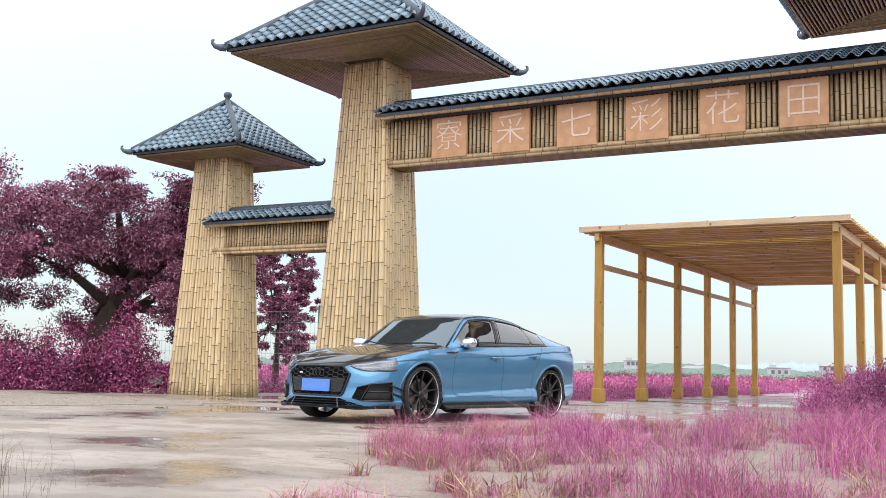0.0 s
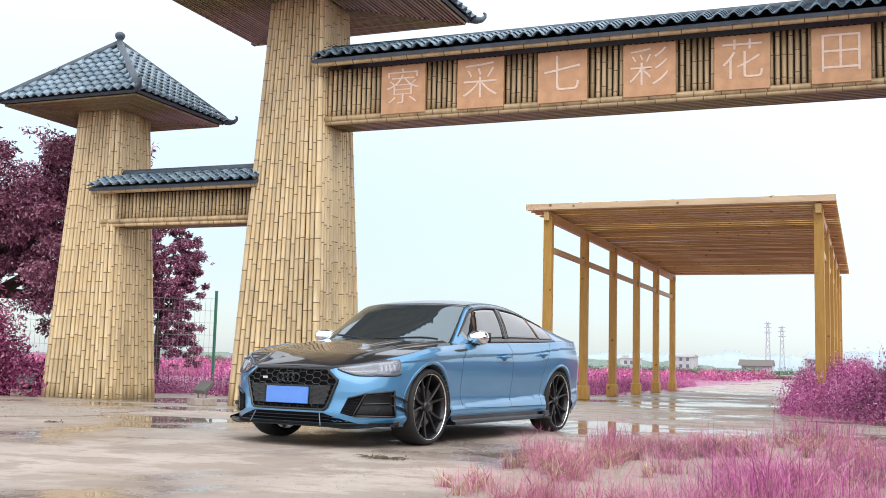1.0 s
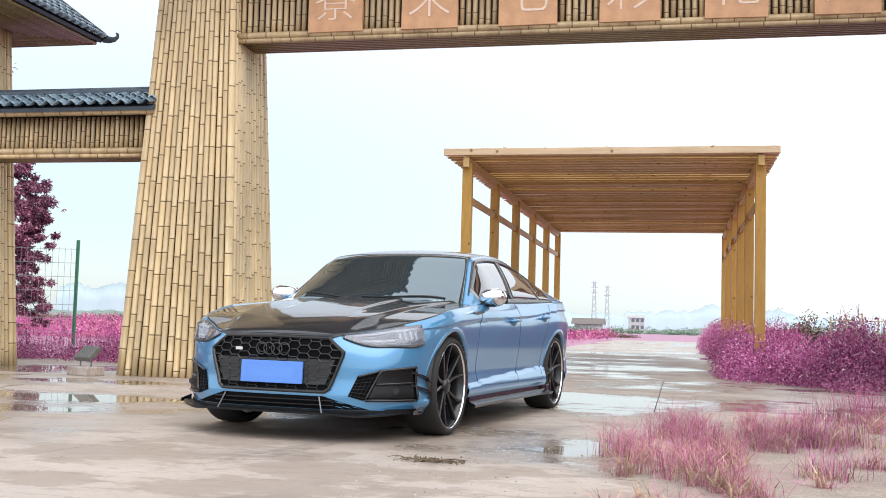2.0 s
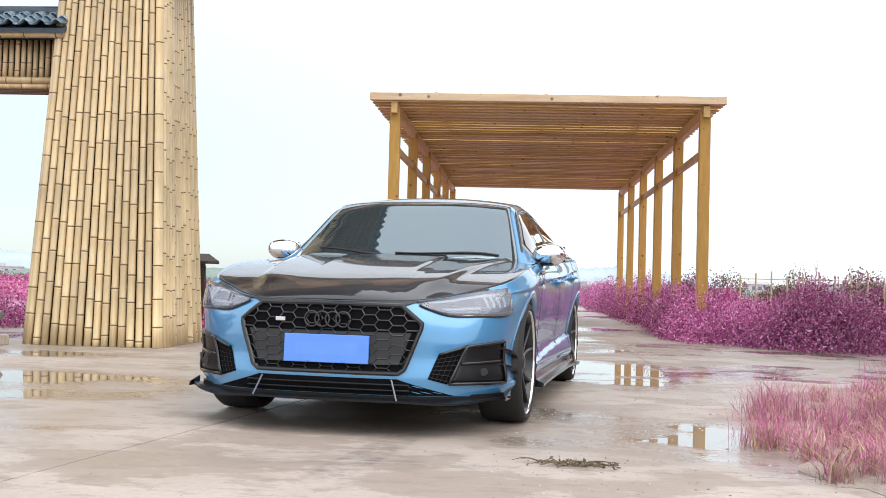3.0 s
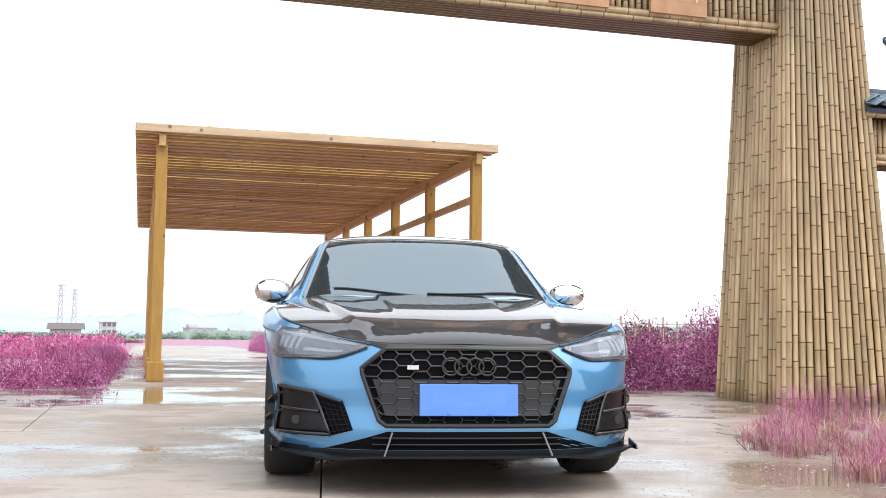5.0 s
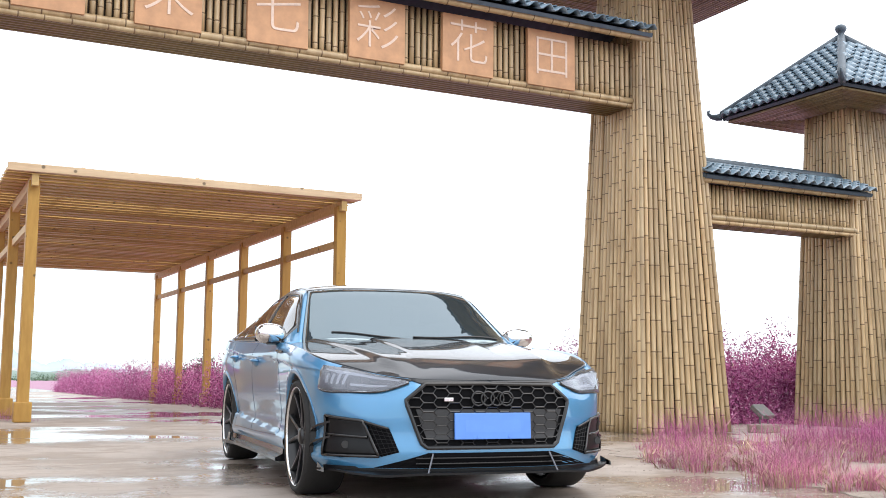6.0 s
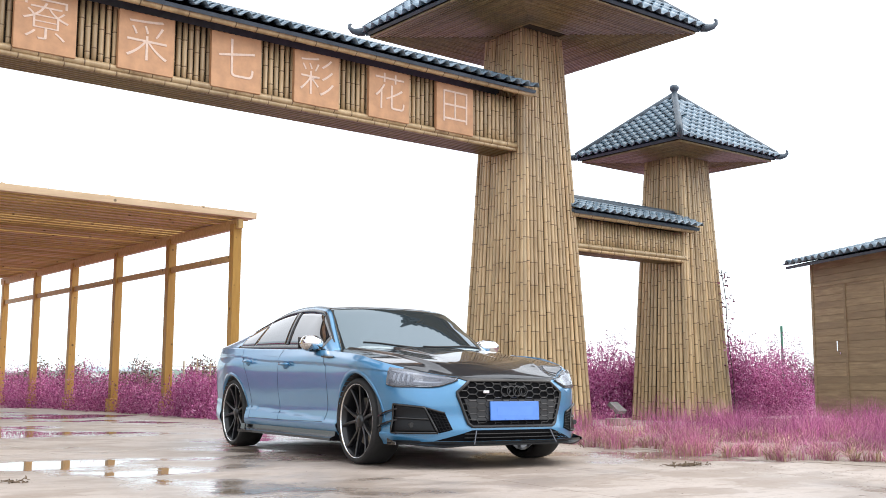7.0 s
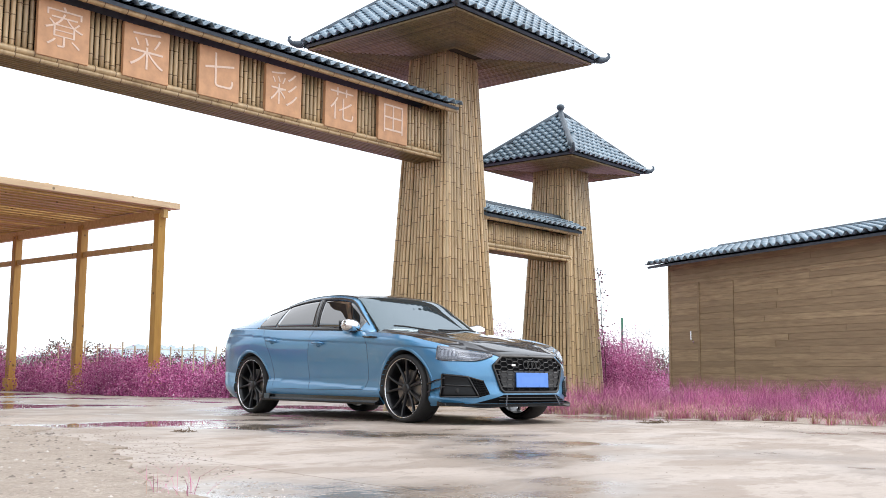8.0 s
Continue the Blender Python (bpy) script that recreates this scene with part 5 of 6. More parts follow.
# soil under the grass beside the concrete
def bed(name, poly, z, mat, label, jitter=0.12):
    pts = []
    for (xa, ya), (xb, yb) in zip(poly, poly[1:] + poly[:1]):
        n = max(2, int(math.hypot(xb - xa, yb - ya) / 0.08))
        for i in range(n):
            x, y = xa + (xb - xa) * i / n, ya + (yb - ya) * i / n
            jx, jy = (jitter * 2 * noise.noise((x * 1.3, y * 1.3, k)) + jitter * 1.2 * noise.noise((x * 5.0, y * 5.0, k)) for k in (0.3, 9.3))
            pts.append((x + jx, y + jy, 0.0))
    bm = bmesh.new()
    top = [bm.verts.new((x, y, z)) for x, y, _ in pts]
    f = bm.faces.new(top)
    r = bmesh.ops.inset_region(bm, faces=[f], thickness=0.04, use_boundary=True)
    for v in bm.verts:
        v.co.z = -0.004 if v.is_boundary else z
    bmesh.ops.recalc_face_normals(bm, faces=bm.faces)
    ob = new(name, mesh_of(bm, mat))
    return tagged(ob, label, name.replace("_", " "), kind="structure")


GRASS_A = [(1.45, -2.75), (0.75, -4.6), (0.35, -6.6), (0.3, -8.2), (0.9, -10.0), (1.9, -11.6), (3.6, -12.2), (6.5, -12.0), (13.5, -10.0), (13.5, -2.75)]
bed("soil_bed", [(1.9, -2.75), (1.25, -4.6), (0.95, -6.6), (0.95, -8.2), (1.6, -10.0), (2.7, -11.4), (4.2, -11.9), (6.5, -11.8), (13.5, -10.0), (13.5, -2.75)], 0.004, GRAVEL, "bare gravelly soil between the grass tufts")
GRAVEL_B = [(-5.6, -2.75), (-5.3, -3.9), (-5.6, -5.2), (-6.1, -6.5), (-7.0, -8.3), (-7.9, -10.4), (-14, -11), (-14, -2.75)]
bed("gravel_bed", GRAVEL_B, 0.010, GRAVEL, "loose grey-brown gravel beside the concrete")

# pebbles
def pebbles(name, poly, n, lo, hi, z, label):
    xy = scatter(poly, n)
    v, f = [], []
    for x, y in xy:
        r, k, a = RNG.uniform(lo, hi), len(v), RNG.uniform(0, 6)
        for i in range(5):
            v.append((x + r * math.cos(a + i * 1.257) * RNG.uniform(0.7, 1.2), y + r * math.sin(a + i * 1.257) * RNG.uniform(0.7, 1.2), z))
        v.append((x + r * 0.2, y, z + r * RNG.uniform(0.3, 0.6)))
        f += [(k + i, k + (i + 1) % 5, k + 5) for i in range(5)]
    return tagged(new(name, pydata(name, v, f, STONE)), label, "stones", kind="stuff")


STONE = leaf_material("pebble", [(0.0, (0.16, 0.13, 0.11)), (0.6, (0.34, 0.29, 0.25)), (1.0, (0.55, 0.50, 0.46))])
pebbles("gravel_stones", GRAVEL_B, 7000, 0.005, 0.022, 0.008, "scattered small grey pebbles on the gravel")
pebbles("soil_stones", GRASS_A, 3500, 0.003, 0.011, 0.0, "scattered pebbles between grass tufts")
pebbles("gravel_spill", [(-4.8, -2.7), (-4.7, -3.9), (-5.0, -5.2), (-5.5, -6.5), (-6.5, -8.3), (-7.5, -10.4), (-8.2, -10.4), (-7.2, -8.3), (-6.3, -6.5), (-5.8, -5.2), (-5.5, -3.9), (-5.7, -2.7)], 2200, 0.003, 0.010, 0.0, "small stones spilled from the gravel onto concrete")
pebbles("scattered_grit", [(-7, -13), (0.8, -12), (0.8, -2.6), (-6, -2.6)], 900, 0.002, 0.006, 0.0, "fine grit scattered over wet concrete")
pebbles("edge_grit", [(0.9, -2.8), (-0.2, -4.6), (-0.5, -6.6), (-0.4, -8.4), (0.2, -10.4), (1.6, -12.0), (0.9, -10.0), (0.35, -8.2), (0.4, -6.6), (0.8, -4.6), (1.5, -2.8)], 1300, 0.002, 0.007, 0.0, "dark grit washed out along the concrete's edge")

# grass
STALK = plain("withered_stalk", (0.17, 0.12, 0.075), 0.85, 0, 60, 0.5)
A1 = [(2.3, -3.3), (1.9, -4.6), (1.6, -6.6), (1.75, -8.2), (2.5, -9.8), (3.1, -11.0), (3.3, -12.0), (4.2, -12.6), (6.5, -12.3), (12.5, -9.5), (12.5, -3.2)]
tufts("pink_grass", A1, 1150, 88, 0.24, 0.085, MUHLY, "hazy pink muhly grass in loose tufts beside the concrete", 1.6, 0.03, STRAW)
EDGE = [(1.55, -3.7), (1.15, -4.6), (0.77, -6.6), (0.80, -8.1), (1.75, -9.6), (2.45, -10.9), (2.7, -12.0), (3.6, -11.6), (2.45, -9.6), (1.65, -8.2), (1.60, -6.6), (1.95, -4.6), (2.35, -3.7)]
tufts("straw_grass", EDGE, 210, 80, 0.25, 0.06, PINK_S, "reddish straw-coloured grass tufts along the concrete edge", 1.3, 0.30, STRAW)
tufts("tall_grass", [(3.4, -4.4), (3.3, -7.3), (4.4, -9.4), (9.0, -8.6), (9.0, -4.0)], 190, 55, 0.43, 0.08, MUHLY, "taller pink grass clumps", 1.2)
tufts("tall_grass", [(1.75, -5.5), (2.2, -2.75), (9.5, -2.75), (9.5, -4.6), (3.6, -5.4)], 260, 60, 0.33, 0.08, MUHLY, "taller pink grass clumps before the tower", 1.3, 0.25, STRAW)
tufts("pink_grass", [(2.35, -11.9), (2.5, -11.2), (2.9, -10.7), (3.7, -11.6), (3.4, -12.4), (2.7, -12.5)], 60, 75, 0.23, 0.08, MUHLY, "hazy pink muhly grass in loose tufts beside the concrete", 1.3, 0.25, STRAW)
tufts("weed_stems", [(0.6, -12.3), (1.9, -13.0), (2.2, -12.7), (0.9, -11.9)], 16, 4, 0.26, 0.04, STALK, "thin dry brown weed stems on the concrete's edge", 1.3)
FIELD_L = [(-3.5, 3.6), (-3.5, 60), (-45, 60), (-45, 8), (-12, 3.6)]
tufts("field_grass", FIELD_L, 2600, 16, 0.42, 0.35, PINK, "low pink grass over the field beside the lane", 1.4)
tufts("post_tufts", [(-3.3, 5.8), (-2.3, 5.8), (-2.3, 22), (-3.6, 22)], 60, 40, 0.22, 0.1, HEDGE, "small magenta tufts at the pergola's posts", 1.3)
tufts("lone_weed", [(-7.35, -8.95), (-7.15, -8.95), (-7.15, -8.75), (-7.35, -8.75)], 3, 10, 0.20, 0.03, PINK_S, "thin dry weed in the gravel", 1.2)


def hedge(name, spans, n, leaf, mat, label, flowers=0.0, sprays=0):
    """A bushy strip: spans of (x, y, half width, height) joined by straight runs, grown as many overlapping bushes."""
    s = np.array(spans, float)
    seg = np.linalg.norm(np.diff(s[:, :2], axis=0), axis=1)
    cum = np.r_[0, np.cumsum(seg)]
    mean_w = s[:, 2].mean()
    nb = max(8, int(cum[-1] / mean_w * 5))
    u = (np.arange(nb) + RNG.random(nb)) / nb * cum[-1]
    c = np.stack([np.interp(u, cum, s[:, k]) for k in range(4)], 1)
    size = RNG.uniform(0.35, 0.85, nb)
    off = RNG.uniform(-1, 1, (nb, 2)) * (c[:, 2] * (1 - size * 0.75))[:, None]
    high = c[:, 3] * RNG.uniform(0.42, 1.18, nb)
    k = RNG.integers(0, nb, n)
    d = RNG.normal(0, 1, (n, 3))
    d /= np.linalg.norm(d, axis=1, keepdims=True)
    d[:, 2] = np.abs(d[:, 2])
    q = RNG.uniform(0, 1, n) ** 0.3 * (1 + 0.12 * np.sin(d[:, 0] * 9 + k) * np.cos(d[:, 1] * 8 + k * 1.7) + RNG.normal(0, 0.03, n))
    r = (c[:, 2] * size)[k]
    p = np.stack([c[k, 0] + off[k, 0] + d[:, 0] * q * r, c[k, 1] + off[k, 1] + d[:, 1] * q * r, d[:, 2] * q * high[k]], 1)
    # foot of the bushes, down to the ground
    low = RNG.random(n) < 0.22
    p[low, 2] *= RNG.uniform(0, 0.5, low.sum())
    v = leaf_quads(p, leaf, leaf * 0.42, 0.45)
    if sprays:
        j = RNG.choice(np.flatnonzero((d[:, 2] > 0.55) & (q > 0.85)), sprays)
        v = np.concatenate([v, blades(p[j] - (0, 0, 0.05), 0.26, 0.0035, 0.35)])
    ob = tagged(new(name, quads_mesh(name, v, mat)), label, "hedge", kind="stuff")
    if flowers:
        j = np.flatnonzero((RNG.random(n) < flowers) & (q > 0.85))
        f = p[j] * (1, 1, 1.06)
        tagged(new(name + "_flowers", quads_mesh(name, leaf_quads(f, 0.024, 0.024, 0.0), BLOSSOM)), "tiny pale blossoms over the hedge", "flowers", kind="stuff")
    return ob


BLOSSOM = leaf_material("blossom", [(0.0, (0.72, 0.52, 0.62)), (1.0, (0.85, 0.74, 0.78))])
hedge("lane_hedge", [(2.75, 7.6, 0.85, 0.95), (2.65, 4.7, 0.75, 0.75), (3.5, 3.4, 0.95, 0.8), (4.8, 3.0, 1.0, 1.2), (6.6, 2.8, 1.1, 1.45), (9.0, 2.9, 1.2, 1.5), (12, 2.6, 1.2, 1.5), (15, 1.4, 1.2, 1.6)], 210000, 0.050, HEDGE, "dense magenta flowering hedge behind the gate", 0.05, 3500)
hedge("lane_side_hedge", [(2.85, 40, 0.8, 1.0), (2.8, 24, 0.8, 1.05), (2.8, 14, 0.8, 1.05), (2.75, 7.4, 0.8, 0.95)], 110000, 0.058, HEDGE, "magenta flowering hedge along the lane under the pergola", 0.05, 2500)
hedge("side_hedge", [(7.4, 1.9, 0.7, 1.05), (9.4, 1.5, 0.8, 1.3), (10.9, 1.0, 0.8, 1.6), (12.4, 1.6, 0.9, 1.7)], 110000, 0.055, HEDGE, "dense dark magenta shrubs between the side tower and the shed", 0.01, 300)
hedge("field_border", [(-3.7, 30, 0.6, 0.30), (-3.7, 10, 0.7, 0.34), (-3.9, 3.9, 0.8, 0.36), (-6, 3.4, 0.9, 0.40), (-9, 3.4, 0.9, 0.5), (-13, 3.4, 1.0, 0.55)], 90000, 0.045, HEDGE, "low magenta flowering plants along the field's edge", 0.02, 5000)
hedge("far_hedge", [(5, 20, 1.5, 0.9), (12, 16, 2.0, 1.0), (22, 12, 3.0, 1.2), (36, 6, 3, 1.3)], 60000, 0.07, HEDGE, "distant purple-pink shrubs behind the lane hedge")
hedge("tree_shrub", [(-9.9, 0.2, 0.7, 1.3), (-11.1, -0.4, 1.0, 2.0), (-12.3, -0.9, 1.0, 1.0), (-13.2, -1.4, 1.0, 1.2), (-14.6, -1.9, 1.3, 2.3), (-17, -3, 1.5, 2.5)], 72000, 0.085, SHRUB, "leafy magenta shrubs under the trees")
hedge("field_shrub", [(-9.2, 5.8, 0.6, 0.7), (-7.5, 7.5, 0.8, 0.7), (-5.5, 11, 0.6, 0.5)], 9000, 0.07, HEDGE, "low magenta bushes behind the fence")
SCRUB = leaf_material("dry_scrub", [(0.0, (0.08, 0.05, 0.045)), (0.45, (0.19, 0.10, 0.095)), (0.8, (0.30, 0.18, 0.15)), (1.0, (0.24, 0.25, 0.13))])
hedge("brown_scrub", [(4, 27, 1.4, 1.3), (11, 24, 1.6, 1.5), (19, 20, 1.8, 1.6), (30, 15, 2.0, 1.7), (42, 9, 2.0, 1.7)], 190000, 0.11, SCRUB, "dark brownish scrub beyond the hedge")


def tree(name, x, y, height, spread, n, seed, label, lean=(0, 0), base=0.2, low=0.33):
    rnd = random.Random(seed)
    ob = thing(name, pose(x, y, 0), label, "tree", "purple-leaved trees")
    fork = Vector((lean[0] * 0.5, lean[1] * 0.5, height * 0.30))
    top = Vector((lean[0], lean[1], height * 0.62))
    part("trunk", tube([(0, 0, -0.05), tuple(fork * 0.5), tuple(fork), tuple((fork + top) / 2), tuple(top)], [base * 1.25, base, base * 0.85, base * 0.5, base * 0.2], 10), BARK, ob, smooth=True)
    ends = []
    for k in range(14):
        a = k * 2.4 + rnd.uniform(-0.4, 0.4)
        s = fork.lerp(top, rnd.uniform(0, 0.8))
        r = spread * rnd.uniform(0.45, 0.95)
        e = Vector((lean[0] * 0.7 + r * math.cos(a), lean[1] * 0.7 + r * math.sin(a), height * rnd.uniform(low, 0.95)))
        m = s.lerp(e, 0.5) + Vector((0, 0, 0.12 * height * rnd.uniform(-0.2, 0.6)))
        part("limb", tube([tuple(s), tuple(m), tuple(e)], [base * 0.42, base * 0.25, base * 0.06], 7), BARK, ob, smooth=True)
        ends += [e, m.lerp(e, 0.55), m.lerp(e, 0.8) + Vector((rnd.uniform(-0.4, 0.4), rnd.uniform(-0.4, 0.4), rnd.uniform(0, 0.4)))]
    pts = []
    per = n // (len(ends) * 8)
    for e in ends:
        for _ in range(8):
            c = np.array(e) + RNG.normal(0, 1, 3) * (0.17 * spread, 0.17 * spread, 0.10 * height)
            r = spread * rnd.uniform(0.06, 0.13)
            d = RNG.normal(0, 1, (per, 3))
            d /= np.linalg.norm(d, axis=1, keepdims=True)
            pts.append(c + d * r * RNG.uniform(0.4, 1.0, (per, 1)) * (1.3, 1.3, 0.8))
    p = np.concatenate(pts)
    p = p[(p[:, 2] > height * low * 0.6) & (p[:, 2] < height * 1.02) & (np.hypot(p[:, 0] - lean[0] * 0.7, p[:, 1] - lean[1] * 0.7) < spread * 1.2)]
    tagged(part("crown", quads_mesh("crown", leaf_quads(p, 0.095, 0.036, -0.35), CROWN), None, ob), kind="stuff")
    return ob


tree("purple_tree", -13.5, 1.2, 4.7, 3.0, 120000, 3, "broad tree with dark trunk and purple-pink leaves", (1.1, 0.2), 0.36)
tree("purple_tree", -16.8, -1.4, 5.0, 3.4, 90000, 5, "broad tree with dark trunk and purple-pink leaves", (-0.3, 0.1), 0.24)
tree("slim_tree", -15.1, 10.3, 4.8, 1.15, 60000, 8, "slim young tree with dark purple leaves", (0.1, 0), 0.1, 0.16)

# climbing plant on the side tower
vp = []
for k in range(110):
    zz3 = RNG.uniform(0.9, 2.7)
    vp.append((9.36 - 0.047 * zz3 + abs(RNG.normal(0, 0.09)), -0.38 + RNG.normal(0, 0.08), zz3))
vine = thing("climbing_vine", pose(0, 0, 0), "thin dry vine with small leaves climbing the side tower", "vine")
part("stem", tube([(9.47, -0.40, 0.0), (9.43, -0.40, 0.8), (9.33, -0.38, 1.6), (9.34, -0.36, 2.2), (9.25, -0.34, 2.75)], 0.008, 5), BARK, vine)
tagged(part("leaves", quads_mesh("leaves", leaf_quads(np.array(vp), 0.07, 0.04, -0.2), CROWN), None, vine), kind="stuff")


# ---------------------------------------------------------------- shed
def shed():
    ob = thing("wooden_shed", pose(11.25, -0.95, 0, 0, 0, -114.5), "weathered brown plank shed with a grey tiled roof", "shed")
    # local x along the front wall, local y into the shed
    ln, dp, h = 9.0, 3.4, 2.92
    for k in range(22):
        z = 0.18 + k * 0.125
        j = 2.115 + random.uniform(0.8, 3.0)
        left = ((0.02, 0.985), (1.015, 2.09), (2.11, j)) if z < 2.40 else ((0.02, j),)
        for a, b in left + ((j + 0.006, j + 3.1), (j + 3.106, ln)):
            part("plank", box(a, b, -0.012, 0.012, z + 0.0015, z + 0.1235, 0.0025), PLANK, ob, m=pose(0, random.uniform(-0.004, 0.004), random.uniform(-0.0015, 0.0015)))
    part("wall", box(0, ln, 0.014, dp, 0.12, h, 0.0), PLANK, ob)
    for x in (0.0, 1.0, ln):
        part("corner_board", box(x - 0.03, x + 0.03, -0.03, 0.012, 0.12, 2.47 if x == 1.0 else h, 0.004), PLANK, ob)
    part("rail_board", box(0, ln, -0.022, 0.01, 2.48, 2.53, 0.004), PLANK, ob)
    part("ledge", box(-0.02, ln, -0.03, 0.05, 0.08, 0.17, 0.006), PLANK, ob)
    for x in (0.3, 2.5, 5.0, 7.5):
        part("footing", box(x - 0.12, x + 0.12, 0.1, 0.35, 0.0, 0.12, 0.01), GRAVEL, ob)
    part("door_handle", tube([(0.78, -0.02, 1.25), (0.78, -0.06, 1.26), (0.78, -0.06, 1.44), (0.78, -0.02, 1.45)], 0.012, 6), CHROME, ob, "bright metal pull handle")
    part("hasp", box(0.80, 0.83, -0.03, -0.01, 1.2, 1.24, 0.003), CHROME, ob)
    t = tile_mesh(0.21, 0.2)
    a, e = -0.35, 0.35
    slope(ob, t, 0.21, 0.2, (a, -e, h), (ln + 0.2, -e, h), ((a + 0.05, dp / 2, h + 0.48), (ln + 0.2, dp / 2, h + 0.48)))
    slope(ob, t, 0.21, 0.2, (ln + 0.2, dp + e, h), (a, dp + e, h), ((ln + 0.2, dp / 2, h + 0.48), (a + 0.05, dp / 2, h + 0.48)), as_parts=False)
    hip(ob, (a, dp / 2, h + 0.50), (ln + 0.2, dp / 2, h + 0.50), 0.07, name="ridge")
    part("gable", sweep([[(0.0, 0.02, h), (0.0, dp, h), (0.0, dp / 2, h + 0.42)], [(0.06, 0.02, h), (0.06, dp, h), (0.06, dp / 2, h + 0.42)]]), PLANK, ob)
    return ob


shed()


# ---------------------------------------------------------------- fences, small things on the ground
POSTG = plain("green_post", (0.05, 0.22, 0.13), 0.45, 0, 30, 0.2)
WIRE = plain("fence_wire", (0.30, 0.38, 0.36), 0.5, 0.2, 30, 0.2)
PALE = plain("pale_post", (0.50, 0.42, 0.28), 0.7, 0, 30, 0.3)
LAMP = plain("grey_metal", (0.22, 0.23, 0.23), 0.4, 0.6, 40, 0.3)


def wire_fence(x0, y0, x1, y1, h, posts, label):
    ob = thing("wire_fence", pose(0, 0, 0), label, "fence", "wire fences")
    d = Vector((x1 - x0, y1 - y0, 0))
    for k in range(posts):
        p = Vector((x0, y0, 0)) + d * k / max(1, posts - 1)
        part("post", tube([tuple(p), tuple(p + Vector((0, 0, h)))], 0.035, 8), POSTG, ob)
    bm = bmesh.new()
    n = int(d.length / 0.12)
    for k in range(n + 1):
        p = Vector((x0, y0, 0.1)) + d * k / n
        t = tube([tuple(p), tuple(p + Vector((0, 0, h - 0.25)))], 0.0035, 4)
        me = bpy.data.meshes.new("tmp")
        t.to_mesh(me)
        t.free()
        bm.from_mesh(me)
        bpy.data.meshes.remove(me)
    for k in range(8):
        z = 0.12 + k * (h - 0.3) / 7
        t = tube([(x0, y0, z), (x1, y1, z)], 0.004, 4)
        me = bpy.data.meshes.new("tmp")
        t.to_mesh(me)
        t.free()
        bm.from_mesh(me)
        bpy.data.meshes.remove(me)
    tagged(part("mesh_wires", bm, WIRE, ob), kind="stuff")


wire_fence(-10.3, 6.0, -16.0, 4.4, 2.2, 3, "green wire mesh fence with round posts in the field")
wire_fence(15.5, 6.0, 30.0, 2.0, 2.3, 5, "green wire mesh fence behind the shed")
pf = thing("stake_fence", pose(0, 0, 0), "row of thin pale stakes beyond the hedge", "fence")
for k in range(56):
    part("stake", tube([(4.6 + k * 0.33, 13 - k * 0.072, 0), (4.6 + k * 0.33, 13 - k * 0.072, 1.16 + 0.05 * (k * 7 % 3))], 0.02, 6), PALE, pf)
part("rail", tube([(4.6, 13, 1.08), (22.8, 9.04, 1.08)], 0.010, 5), PALE, pf)


def flood_lamp(x, y, turn, label):
    ob = thing("flood_lamp", pose(x, y, 0, 0, 0, turn), label, "lamp", "ground flood lamps")
    part("concrete_block", box(-0.2, 0.2, -0.13, 0.13, 0.0, 0.11, 0.015), CONCRETE, ob)
    part("bracket", tube([(-0.1, 0, 0.11), (-0.1, 0, 0.22), (0.1, 0, 0.22), (0.1, 0, 0.11)], 0.012, 6), LAMP, ob)
    part("lamp_head", box(-0.14, 0.14, -0.035, 0.035, -0.11, 0.11, 0.012), LAMP, ob, m=pose(0, 0.02, 0.27, -50))


flood_lamp(-9.70, -0.32, 25, "small grey flood lamp on a concrete block beside the tower")
flood_lamp(-5.95, -0.72, -20, "small grey flood lamp on a concrete block beside the tower")
flood_lamp(5.95, -0.75, 15, "small grey flood lamp on a concrete block beside the tower")

# roofed board behind the tower
DARKW = plain("dark_stained_wood", (0.055, 0.04, 0.032), 0.6, 0, 12, 0.35)
CREAM = plain("cream_paint", (0.6, 0.55, 0.5), 0.6)
nb_ = thing("notice_stand", pose(-5.22, 4.2, 0, 0, 0, -12), "dark wooden roofed notice stand with a pale painted bar", "notice stand")
for x in (-0.13, 0.13):
    part("post", box(-0.03, 0.03, -0.03, 0.03, -0.05, 1.0, 0.005), DARKW, nb_, m=pose(x, 0, 0, 0, 4 if x < 0 else -4))
part("board", box(-0.11, 0.11, -0.015, 0.015, 0.15, 0.95, 0.004), DARKW, nb_)
part("painted_bar", box(0.05, 0.075, -0.019, -0.014, 0.35, 0.72, 0.001), CREAM, nb_)
part("roof", sweep([[(-0.24, -0.18, 0.98), (0.24, -0.18, 0.98), (0.24, 0.18, 0.98), (-0.24, 0.18, 0.98)], [(-0.24, -0.18, 1.02), (0.24, -0.18, 1.02), (0.24, 0.18, 1.02), (-0.24, 0.18, 1.02)], [(-0.15, -0.02, 1.13), (0.15, -0.02, 1.13), (0.15, 0.02, 1.13), (-0.15, 0.02, 1.13)]]), DARKW, nb_)

# withered plant stalks on the concrete


